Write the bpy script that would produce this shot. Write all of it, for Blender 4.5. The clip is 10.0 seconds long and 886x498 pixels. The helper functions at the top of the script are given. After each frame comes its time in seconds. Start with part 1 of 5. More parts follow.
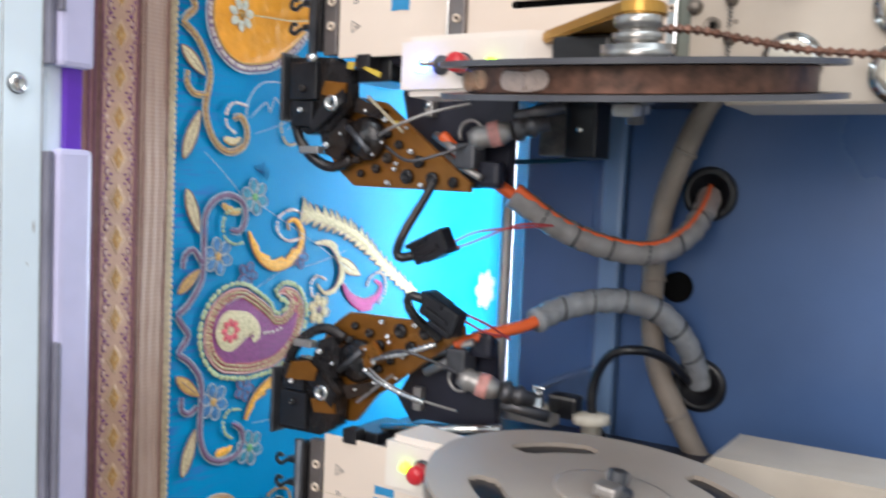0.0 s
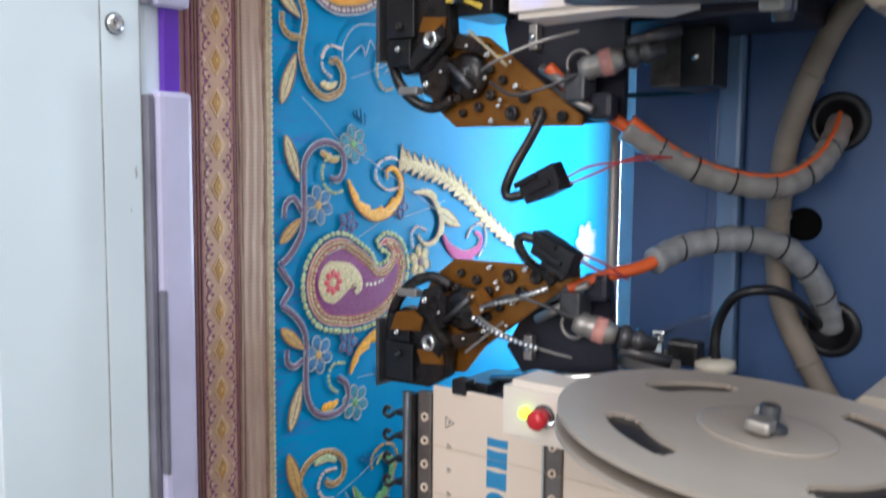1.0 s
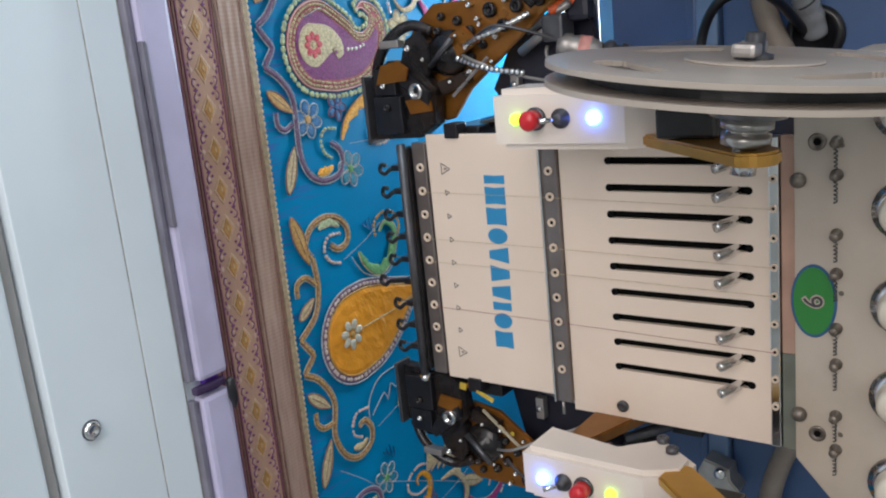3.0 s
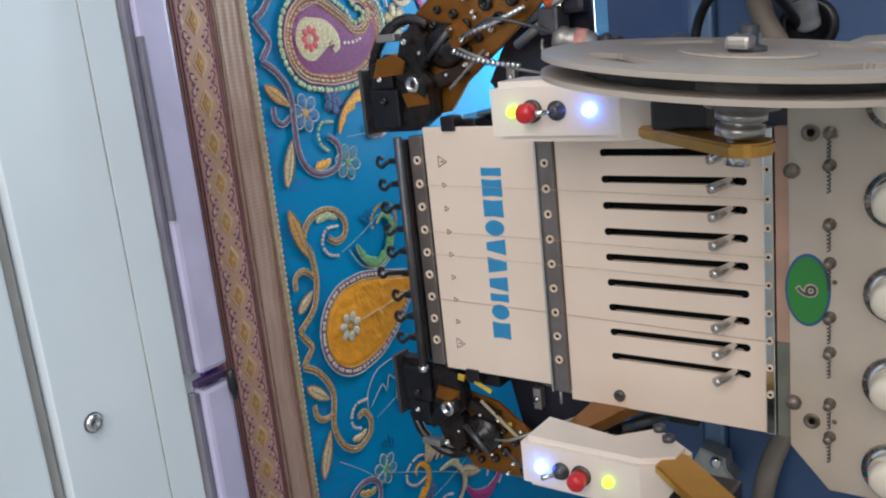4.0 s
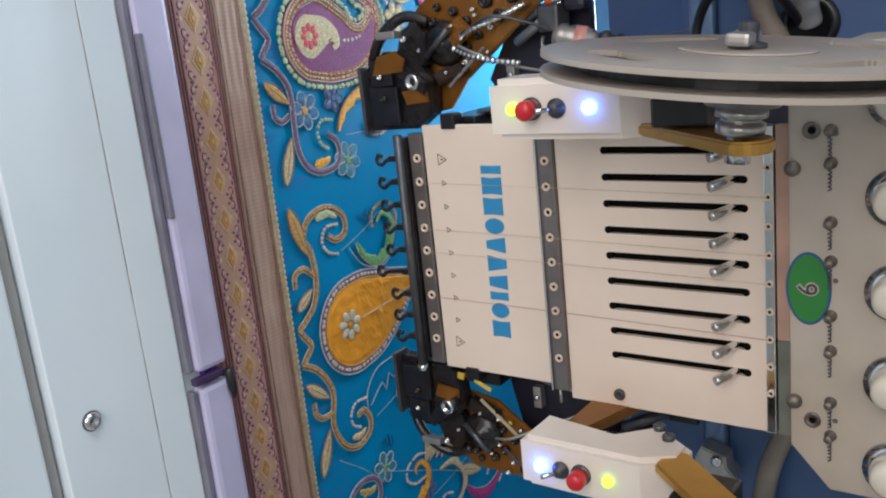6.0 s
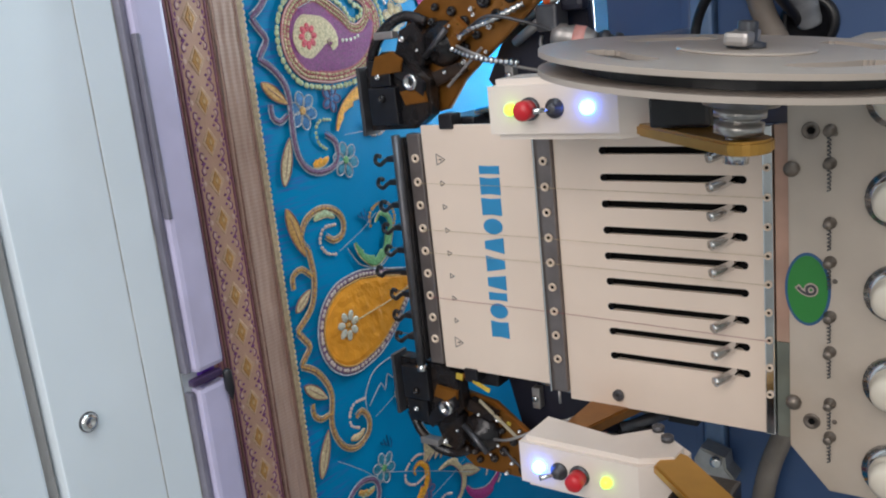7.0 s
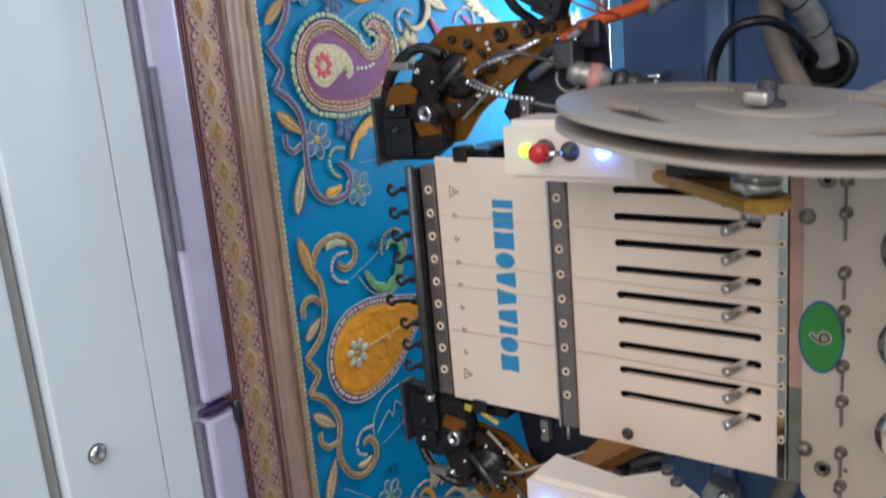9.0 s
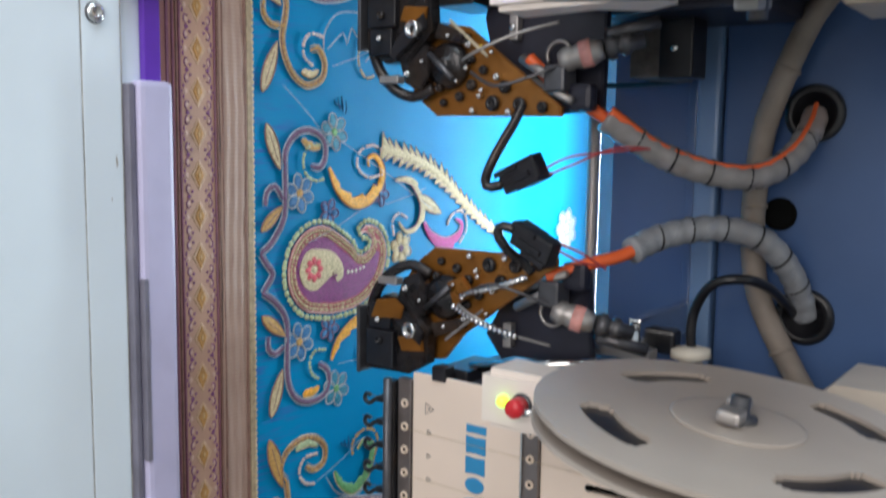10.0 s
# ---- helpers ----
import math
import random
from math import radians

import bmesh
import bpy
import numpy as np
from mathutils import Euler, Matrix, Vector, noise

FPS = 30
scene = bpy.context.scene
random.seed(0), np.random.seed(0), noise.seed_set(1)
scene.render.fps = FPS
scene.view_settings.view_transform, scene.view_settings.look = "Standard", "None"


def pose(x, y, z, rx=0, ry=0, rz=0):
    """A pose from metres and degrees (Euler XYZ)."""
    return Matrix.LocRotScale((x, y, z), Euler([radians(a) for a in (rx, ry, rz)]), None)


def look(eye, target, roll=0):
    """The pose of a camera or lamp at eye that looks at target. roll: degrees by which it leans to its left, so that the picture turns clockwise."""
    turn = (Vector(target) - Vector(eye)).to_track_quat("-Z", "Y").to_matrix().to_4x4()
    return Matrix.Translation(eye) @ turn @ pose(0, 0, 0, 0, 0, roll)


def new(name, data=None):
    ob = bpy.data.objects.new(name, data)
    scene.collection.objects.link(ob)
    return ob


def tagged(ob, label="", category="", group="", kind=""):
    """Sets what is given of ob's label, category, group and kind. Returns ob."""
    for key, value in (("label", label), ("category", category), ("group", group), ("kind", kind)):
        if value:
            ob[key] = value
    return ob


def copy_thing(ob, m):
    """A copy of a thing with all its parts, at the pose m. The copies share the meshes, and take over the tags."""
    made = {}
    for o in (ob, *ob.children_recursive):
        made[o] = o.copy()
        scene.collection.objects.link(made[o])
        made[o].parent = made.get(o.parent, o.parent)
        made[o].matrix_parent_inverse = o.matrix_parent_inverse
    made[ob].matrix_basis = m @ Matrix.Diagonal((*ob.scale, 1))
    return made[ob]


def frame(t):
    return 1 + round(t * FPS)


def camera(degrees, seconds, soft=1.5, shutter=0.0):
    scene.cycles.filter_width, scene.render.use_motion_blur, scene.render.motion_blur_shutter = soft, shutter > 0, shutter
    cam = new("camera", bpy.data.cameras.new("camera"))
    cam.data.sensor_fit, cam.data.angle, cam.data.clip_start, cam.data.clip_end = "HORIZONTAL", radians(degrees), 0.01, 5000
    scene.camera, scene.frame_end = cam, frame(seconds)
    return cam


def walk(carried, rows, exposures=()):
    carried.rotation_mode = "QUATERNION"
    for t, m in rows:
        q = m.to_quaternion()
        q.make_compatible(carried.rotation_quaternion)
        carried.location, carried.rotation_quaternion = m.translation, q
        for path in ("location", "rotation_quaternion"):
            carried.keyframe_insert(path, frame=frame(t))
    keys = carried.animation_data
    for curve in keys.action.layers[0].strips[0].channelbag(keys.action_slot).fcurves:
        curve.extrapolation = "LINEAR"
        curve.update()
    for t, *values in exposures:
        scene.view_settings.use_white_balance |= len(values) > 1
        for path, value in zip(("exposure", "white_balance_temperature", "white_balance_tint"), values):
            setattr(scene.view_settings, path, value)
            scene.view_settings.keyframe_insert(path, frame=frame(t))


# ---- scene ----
# ---------------------------------------------------------------- camera
cam = camera(51.7, 10.0, soft=2.0, shutter=0.5)
PATH = [
    (0, -0.2887, -0.5384, 0.5160, -7.848, -57.690, 94.674),
    (0.5, -0.2884, -0.5282, 0.4885, -6.154, -54.047, 93.754),
    (1, -0.2619, -0.5258, 0.4834, -6.137, -52.990, 90.768),
    (1.5, -0.2466, -0.5262, 0.4791, -6.743, -52.647, 89.415),
    (2, -0.2295, -0.5225, 0.4801, -5.633, -52.549, 87.066),
    (2.5, -0.1914, -0.5303, 0.4887, -5.236, -53.564, 82.180),
    (3, -0.1730, -0.5419, 0.4912, -5.933, -54.162, 80.474),
    (4.5, -0.1739, -0.5469, 0.4938, -5.906, -54.453, 79.912),
    (5, -0.1747, -0.5429, 0.4933, -5.927, -54.302, 79.940),
    (5.5, -0.1737, -0.5447, 0.4931, -6.043, -54.360, 79.960),
    (7, -0.1723, -0.5421, 0.4932, -6.031, -54.339, 79.966),
    (7.5, -0.1738, -0.5406, 0.4920, -6.111, -54.299, 80.196),
    (8, -0.1764, -0.5397, 0.4907, -6.235, -54.126, 80.294),
    (8.5, -0.1758, -0.5396, 0.4903, -6.214, -54.131, 80.484),
    (9, -0.1935, -0.5373, 0.4888, -7.398, -53.708, 81.844),
    (9.5, -0.2326, -0.5325, 0.4898, -8.075, -53.872, 87.832),
    (10, -0.2682, -0.5288, 0.4876, -7.825, -54.041, 91.355),
]
walk(cam, [(t, pose(x, y, z, rx, ry, rz)) for t, x, y, z, rx, ry, rz in PATH], [(0.0, 0.36), (1.0, 0.13), (2.5, -0.02), (4.5, 0.0), (8.5, 0.0), (9.4, -0.06), (10.0, 0.0)])

# ---------------------------------------------------------------- light
world = bpy.data.worlds.new("sky")
world.use_nodes = True
scene.world = world
sky = world.node_tree.nodes.new("ShaderNodeTexSky")
sky.sky_type, sky.sun_disc = "NISHITA", False
sky.sun_elevation, sky.sun_rotation = radians(40), radians(150)
world.node_tree.links.new(sky.outputs[0], world.node_tree.nodes["Background"].inputs[0])
world.node_tree.nodes["Background"].inputs[1].default_value = 0.1


def area(name, eye, target, w, h, watts, color):
    data = bpy.data.lights.new(name, "AREA")
    data.shape, data.size, data.size_y, data.energy, data.color = "RECTANGLE", w, h, watts, color
    ob = new(name, data)
    ob.matrix_world = look(eye, target)
    return ob


area("window_light_front", (-1.35, -2.44, 0.75), (-0.95, 0, 0.35), 2.0, 1.3, 42, (1.0, 0.91, 0.86))
area("window_light_side", (-2.9, -0.6, 0.9), (0, -0.6, 0.2), 1.8, 1.3, 58, (0.78, 0.91, 1.0))
area("window_light_back", (-0.3, 2.86, 0.85), (-0.3, 0, 0.2), 2.0, 1.1, 26, (0.78, 0.92, 1.0))
area("work_light", (-0.235, 0.355, 0.132), (-0.235, 0.17, 0.0), 0.36, 0.05, 4.2, (0.80, 0.94, 1.0))


# ---------------------------------------------------------------- materials
def mat(name, color, rough=0.5, metal=0.0, vary=0.12, scale=30.0, bump=0.0, bscale=400.0, grime=None, spec=0.5, emit=0.0, coat=0.0, sheen=0.0):
    """A surface with variation at two scales, fine relief and, if given, worn patches of a second colour."""
    m = bpy.data.materials.new(name)
    m.use_nodes = True
    nt = m.node_tree
    b = nt.nodes["Principled BSDF"]
    tc = nt.nodes.new("ShaderNodeTexCoord")
    n1 = nt.nodes.new("ShaderNodeTexNoise")
    n1.inputs["Scale"].default_value, n1.inputs["Detail"].default_value = scale, 6
    nt.links.new(tc.outputs["Object"], n1.inputs["Vector"])
    ramp = nt.nodes.new("ShaderNodeValToRGB")
    ramp.color_ramp.elements[0].position, ramp.color_ramp.elements[1].position = 0.3, 0.7
    ramp.color_ramp.elements[0].color = (*[c * (1 - vary) for c in color], 1)
    ramp.color_ramp.elements[1].color = (*[min(1, c * (1 + vary)) for c in color], 1)
    nt.links.new(n1.outputs["Fac"], ramp.inputs["Fac"])
    out = ramp.outputs["Color"]
    n2 = nt.nodes.new("ShaderNodeTexNoise")
    n2.inputs["Scale"].default_value, n2.inputs["Detail"].default_value = scale * 0.31, 8
    nt.links.new(tc.outputs["Object"], n2.inputs["Vector"])
    if grime:
        r2 = nt.nodes.new("ShaderNodeValToRGB")
        r2.color_ramp.elements[0].position, r2.color_ramp.elements[1].position = 0.52, 0.75
        r2.color_ramp.elements[0].color, r2.color_ramp.elements[1].color = (0, 0, 0, 1), (0.6, 0.6, 0.6, 1)
        nt.links.new(n2.outputs["Fac"], r2.inputs["Fac"])
        mix = nt.nodes.new("ShaderNodeMixRGB")
        mix.inputs[2].default_value = (*grime, 1)
        nt.links.new(r2.outputs["Color"], mix.inputs[0])
        nt.links.new(out, mix.inputs[1])
        out = mix.outputs[0]
    nt.links.new(out, b.inputs["Base Color"])
    mr = nt.nodes.new("ShaderNodeMapRange")
    mr.inputs[3].default_value, mr.inputs[4].default_value = max(0.03, rough - 0.08), min(1, rough + 0.08)
    nt.links.new(n2.outputs["Fac"], mr.inputs[0])
    nt.links.new(mr.outputs[0], b.inputs["Roughness"])
    b.inputs["Metallic"].default_value = metal
    b.inputs["Specular IOR Level"].default_value = spec
    b.inputs["Coat Weight"].default_value = coat
    if sheen:
        b.inputs["Sheen Weight"].default_value = sheen
    if bump:
        n3 = nt.nodes.new("ShaderNodeTexNoise")
        n3.inputs["Scale"].default_value, n3.inputs["Detail"].default_value = bscale, 3
        nt.links.new(tc.outputs["Object"], n3.inputs["Vector"])
        bp = nt.nodes.new("ShaderNodeBump")
        bp.inputs["Strength"].default_value, bp.inputs["Distance"].default_value = bump, 0.001
        nt.links.new(n3.outputs["Fac"], bp.inputs["Height"])
        nt.links.new(bp.outputs[0], b.inputs["Normal"])
    if emit:
        b.inputs["Emission Color"].default_value = (*color, 1)
        b.inputs["Emission Strength"].default_value = emit
    return m


def woven(name, c1, c2, rough, fx, fy, mixw=0.5, streak=0.0, streak_color=(0, 0, 0), spec=0.5, edge=False):
    """Cloth woven of two threads, with streaks of a third along the weft."""
    m = mat(name, c1, rough, vary=0.08, scale=18, spec=spec)
    nt = m.node_tree
    b = nt.nodes["Principled BSDF"]
    tc = nt.nodes["Texture Coordinate"]
    src = b.inputs["Base Color"].links[0].from_socket
    waves = []
    for axis, f in (("X", fx), ("Y", fy)):
        w = nt.nodes.new("ShaderNodeTexWave")
        w.bands_direction = axis
        w.inputs["Scale"].default_value, w.inputs["Distortion"].default_value, w.inputs["Detail"].default_value = f, 1.5, 2
        nt.links.new(tc.outputs["Object"], w.inputs["Vector"])
        waves.append(w)
    mul = nt.nodes.new("ShaderNodeMath")
    mul.operation = "MULTIPLY"
    nt.links.new(waves[0].outputs["Fac"], mul.inputs[0])
    nt.links.new(waves[1].outputs["Fac"], mul.inputs[1])
    sc = nt.nodes.new("ShaderNodeMath")
    sc.operation = "MULTIPLY"
    sc.inputs[1].default_value = mixw
    nt.links.new(mul.outputs[0], sc.inputs[0])
    mix = nt.nodes.new("ShaderNodeMixRGB")
    mix.inputs[2].default_value = (*c2, 1)
    nt.links.new(sc.outputs[0], mix.inputs[0])
    nt.links.new(src, mix.inputs[1])
    out = mix.outputs[0]
    if streak:
        mp = nt.nodes.new("ShaderNodeMapping")
        mp.inputs["Scale"].default_value = (90, 7, 1) if edge else (9, 120, 1)
        nt.links.new(tc.outputs["Object"], mp.inputs["Vector"])
        ns = nt.nodes.new("ShaderNodeTexNoise")
        ns.inputs["Scale"].default_value, ns.inputs["Detail"].default_value = 4, 4
        nt.links.new(mp.outputs[0], ns.inputs["Vector"])
        rr = nt.nodes.new("ShaderNodeValToRGB")
        rr.color_ramp.elements[0].position, rr.color_ramp.elements[1].position = 0.5, 0.8
        rr.color_ramp.elements[1].color = (streak, streak, streak, 1)
        nt.links.new(ns.outputs["Fac"], rr.inputs["Fac"])
        mx = nt.nodes.new("ShaderNodeMixRGB")
        mx.inputs[2].default_value = (*streak_color, 1)
        fac = rr.outputs[0]
        if edge:
            # the purple weft shows most along the selvedge
            sep = nt.nodes.new("ShaderNodeSeparateXYZ")
            nt.links.new(tc.outputs["Object"], sep.inputs[0])
            near = nt.nodes.new("ShaderNodeMapRange")
            near.inputs[1].default_value, near.inputs[2].default_value = -0.020, -0.080
            near.inputs[3].default_value, near.inputs[4].default_value = 0.12, 1.9
            nt.links.new(sep.outputs[1], near.inputs[0])
            sel = nt.nodes.new("ShaderNodeMath")
            sel.operation, sel.use_clamp = "MULTIPLY", True
            nt.links.new(rr.outputs[0], sel.inputs[0])
            nt.links.new(near.outputs[0], sel.inputs[1])
            fac = sel.outputs[0]
        nt.links.new(fac, mx.inputs[0])
        nt.links.new(out, mx.inputs[1])
        out = mx.outputs[0]
    nt.links.new(out, b.inputs["Base Color"])
    bp = nt.nodes.new("ShaderNodeBump")
    bp.inputs["Strength"].default_value, bp.inputs["Distance"].default_value = 0.25, 0.0004
    nt.links.new(mul.outputs[0], bp.inputs["Height"])
    nt.links.new(bp.outputs[0], b.inputs["Normal"])
    return m


SILK = woven("peacock_blue_silk", (0.001, 0.195, 0.405), (0.003, 0.265, 0.515), 0.32, 260, 330, 0.5, 0.5, (0.075, 0.03, 0.30), spec=0.035, edge=True)
BORDER = woven("old_rose_brocade", (0.34, 0.16, 0.135), (0.42, 0.225, 0.18), 0.6, 300, 300, 0.6, 0.25, (0.22, 0.06, 0.16))
NET = woven("beige_woven_band", (0.36, 0.235, 0.185), (0.48, 0.35, 0.28), 0.65, 110, 260, 0.55, 0.5, (0.22, 0.10, 0.09))
CREAM_T = mat("cream_thread", (0.52, 0.42, 0.25), 0.5, vary=0.38, scale=520, bump=0.9, bscale=1300)
GOLD_T = mat("gold_thread", (0.47, 0.27, 0.08), 0.42, vary=0.38, scale=520, bump=0.9, bscale=1300)
YELLOW_T = mat("yellow_satin_thread", (0.72, 0.33, 0.02), 0.4, vary=0.38, scale=520, bump=0.9, bscale=1300)
ORANGE_T = mat("orange_satin", (0.70, 0.28, 0.03), 0.33, vary=0.14, scale=60, bump=0.3, bscale=500)
MAUVE_T = mat("mauve_thread", (0.17, 0.10, 0.18), 0.55, vary=0.38, scale=520, bump=0.9, bscale=1300)
BROWN_T = mat("brown_cord_thread", (0.26, 0.15, 0.12), 0.55, vary=0.38, scale=520, bump=0.9, bscale=1300)
PURPLE_T = mat("purple_thread", (0.17, 0.010, 0.125), 0.5, vary=0.38, scale=520, bump=0.9, bscale=1300)
MAROON_T = mat("maroon_thread", (0.33, 0.06, 0.08), 0.5, vary=0.38, scale=520, bump=0.9, bscale=1300)
PINK_T = mat("magenta_thread", (0.36, 0.035, 0.19), 0.5, vary=0.38, scale=520, bump=0.9, bscale=1300)
RED_T = mat("red_thread", (0.52, 0.055, 0.08), 0.5, vary=0.38, scale=520, bump=0.9, bscale=1300)
WHITE_T = mat("silver_white_thread", (0.36, 0.40, 0.44), 0.4, vary=0.38, scale=520, bump=0.9, bscale=1300)
PALEGREEN_T = mat("pale_green_thread", (0.38, 0.45, 0.27), 0.5, vary=0.38, scale=520, bump=0.9, bscale=1300)
GREEN_T = mat("green_thread", (0.13, 0.33, 0.13), 0.45, vary=0.38, scale=520, bump=0.9, bscale=1300)
TEAL_T = mat("teal_thread", (0.02, 0.20, 0.30), 0.5, vary=0.38, scale=520, bump=0.9, bscale=1300)
VIOLET_T = mat("violet_thread", (0.02, 0.13, 0.31), 0.5, vary=0.38, scale=520, bump=0.9, bscale=1300)
EYELET = mat("cream_ceramic_eyelet", (0.74, 0.60, 0.48), 0.3, vary=0.1, scale=200)
GUIDE = mat("brown_grey_steel", (0.21, 0.185, 0.18), 0.36, 0.6, vary=0.15, scale=60, bump=0.05, grime=(0.13, 0.10, 0.085))
SLATE = mat("slate_grey_channel", (0.21, 0.20, 0.25), 0.45, 0.3, vary=0.15, scale=40, grime=(0.32, 0.30, 0.36))
PEARL = mat("pearl_bead", (0.50, 0.40, 0.36), 0.3, vary=0.15, scale=300)
WHITE_P = mat("white_powder_coat", (0.77, 0.85, 0.91), 0.42, vary=0.04, scale=8, bump=0.08, bscale=900, grime=(0.72, 0.78, 0.80))
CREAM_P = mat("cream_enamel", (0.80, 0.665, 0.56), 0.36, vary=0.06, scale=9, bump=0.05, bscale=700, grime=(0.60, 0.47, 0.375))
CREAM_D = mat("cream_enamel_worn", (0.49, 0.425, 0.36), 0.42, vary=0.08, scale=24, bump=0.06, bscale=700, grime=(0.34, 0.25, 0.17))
BOX_P = mat("white_plastic_housing", (0.82, 0.73, 0.66), 0.34, vary=0.03, scale=25, grime=(0.64, 0.55, 0.48))
LILAC = mat("lilac_rubber", (0.52, 0.49, 0.68), 0.48, vary=0.06, scale=30, grime=(0.40, 0.37, 0.50))
PURPLE_P = mat("purple_tape", (0.12, 0.03, 0.42), 0.4, vary=0.1, scale=60)
GREYM = mat("grey_aluminium", (0.40, 0.38, 0.37), 0.42, 0.7, vary=0.08, scale=60, bump=0.05)
DARKM = mat("dark_steel", (0.10, 0.10, 0.11), 0.38, 0.6, vary=0.2, scale=80)
CHROME = mat("chrome", (0.68, 0.68, 0.68), 0.16, 1.0, vary=0.08, scale=90)
BLACK = mat("black_oiled_steel", (0.018, 0.017, 0.019), 0.24, 0.2, vary=0.4, scale=90, bump=0.35, bscale=260, grime=(0.075, 0.040, 0.018))
BLACKP = mat("black_plastic", (0.011, 0.011, 0.014), 0.32, vary=0.3, scale=70, bump=0.15, bscale=300)
NAVY = mat("navy_casting", (0.018, 0.018, 0.032), 0.4, 0.2, vary=0.2, scale=40)
BRASS = mat("bronze_anodised_plate", (0.27, 0.11, 0.018), 0.3, 0.5, vary=0.18, scale=45, bump=0.1, grime=(0.08, 0.03, 0.01))
GOLD = mat("gold_anodised_arm", (0.55, 0.30, 0.06), 0.32, 0.6, vary=0.1, scale=45, grime=(0.36, 0.17, 0.06))
REEL_P = mat("grey_reel_plastic", (0.42, 0.365, 0.32), 0.4, vary=0.08, scale=14, coat=0.1, grime=(0.31, 0.25, 0.20))
REEL_D = mat("dark_grey_reel_plastic", (0.085, 0.085, 0.10), 0.3, vary=0.1, scale=14, grime=(0.14, 0.12, 0.11))
SEQUIN = mat("copper_sequins", (0.16, 0.075, 0.05), 0.4, 0.3, vary=0.6, scale=160)
SEQUIN_C = mat("peach_sequins", (0.62, 0.38, 0.24), 0.35, 0.1, vary=0.35, scale=300)
BLUE_P = mat("blue_hammered_paint", (0.070, 0.135, 0.30), 0.30, vary=0.16, scale=7, bump=0.1, bscale=500, grime=(0.045, 0.08, 0.18))
# the beam's blue made paler: the ledge's reflected light is in the colour
BLUE_SHEEN = mat("blue_paint_sheen", (0.17, 0.28, 0.48), 0.3, vary=0.08, scale=9, bump=0.1, bscale=500)
HOSE = mat("dusty_grey_conduit", (0.27, 0.225, 0.19), 0.6, vary=0.16, scale=40, grime=(0.15, 0.12, 0.095))
WRAP = mat("translucent_spiral_wrap", (0.27, 0.28, 0.30), 0.28, vary=0.1, scale=60, grime=(0.24, 0.18, 0.15))
WRAP_O = mat("spiral_wrap_over_orange", (0.27, 0.255, 0.255), 0.26, vary=0.15, scale=60, grime=(0.36, 0.23, 0.18))
# flat black standing in for the shade inside slots, eyelets, sockets and holes
HOLE_SHADE = mat("matt_black_hole_shade", (0.006, 0.006, 0.006), 0.9, vary=0.1, spec=0.05)
DULL = mat("stained_steel", (0.20, 0.17, 0.145), 0.42, 0.6, vary=0.3, scale=120)
ORANGE_C = mat("orange_cable", (0.80, 0.13, 0.03), 0.4, vary=0.06, scale=60)
RED_C = mat("red_cable", (0.40, 0.05, 0.055), 0.4, vary=0.06, scale=60)
RED_B = mat("red_button", (0.60, 0.02, 0.03), 0.3, vary=0.06, scale=60)
PINKLAB = mat("pink_label", (0.70, 0.33, 0.30), 0.45, vary=0.2, scale=120)
BLUE_INK = mat("blue_ink", (0.03, 0.26, 0.52), 0.45, vary=0.06, scale=60)
GREEN_LAB = mat("green_sticker", (0.03, 0.22, 0.045), 0.4, vary=0.1, scale=60)
BLUE_LAB = mat("blue_sticker_rim", (0.03, 0.10, 0.22), 0.4, vary=0.1, scale=60)
INK = mat("dark_ink", (0.05, 0.05, 0.06), 0.5)
AMBER = mat("amber_acrylic_bar", (0.48, 0.30, 0.23), 0.25, vary=0.15, scale=30, grime=(0.20, 0.22, 0.16))
KNOB = mat("ivory_knob", (0.72, 0.66, 0.56), 0.35, vary=0.06, scale=50)
LED_B = mat("lit_blue_diode", (0.05, 0.16, 1.0), 0.3, emit=20)
LED_G = mat("lit_green_diode", (0.45, 1.0, 0.06), 0.3, emit=2.2)
CONCRETE = mat("grey_concrete", (0.35, 0.34, 0.32), 0.8, vary=0.15, scale=3, bump=0.2, bscale=60)
WALLP = mat("white_wall_paint", (0.72, 0.72, 0.70), 0.8, vary=0.05, scale=2, bump=0.1, bscale=80)


for m in bpy.data.materials:
    if "thread" in m.name or "satin" in m.name:
        m.node_tree.nodes["Principled BSDF"].inputs["Specular IOR Level"].default_value = 0.2


# ---------------------------------------------------------------- mesh tools
def part(name, bm, material, parent=None, label="", smooth=False):
    me = bpy.data.meshes.new(name)
    bmesh.ops.recalc_face_normals(bm, faces=bm.faces)
    if smooth:
        for f in bm.faces:
            f.smooth = True
    bm.to_mesh(me)
    bm.free()
    me.materials.append(material)
    ob = new(name, me)
    if parent is not None:
        ob.parent = parent
    if label:
        ob["label"] = label
    return ob


def thing(name, label, category, group="", kind="", at=(0, 0, 0)):
    ob = new(name)
    ob.empty_display_size = 0.02
    ob.location = at
    return tagged(ob, label, category, group, kind)


def box(bm, x0, x1, y0, y1, z0, z1, bevel=0.0):
    r = bmesh.ops.create_cube(bm, size=1)
    bmesh.ops.scale(bm, vec=(x1 - x0, y1 - y0, z1 - z0), verts=r["verts"])
    bmesh.ops.translate(bm, vec=((x0 + x1) / 2, (y0 + y1) / 2, (z0 + z1) / 2), verts=r["verts"])
    if bevel:
        es = list({e for v in r["verts"] for e in v.link_edges})
        bmesh.ops.bevel(bm, geom=es, offset=bevel, segments=2, affect="EDGES", profile=0.6)
    return bm


def boxm(*a, **k):
    return box(bmesh.new(), *a, **k)


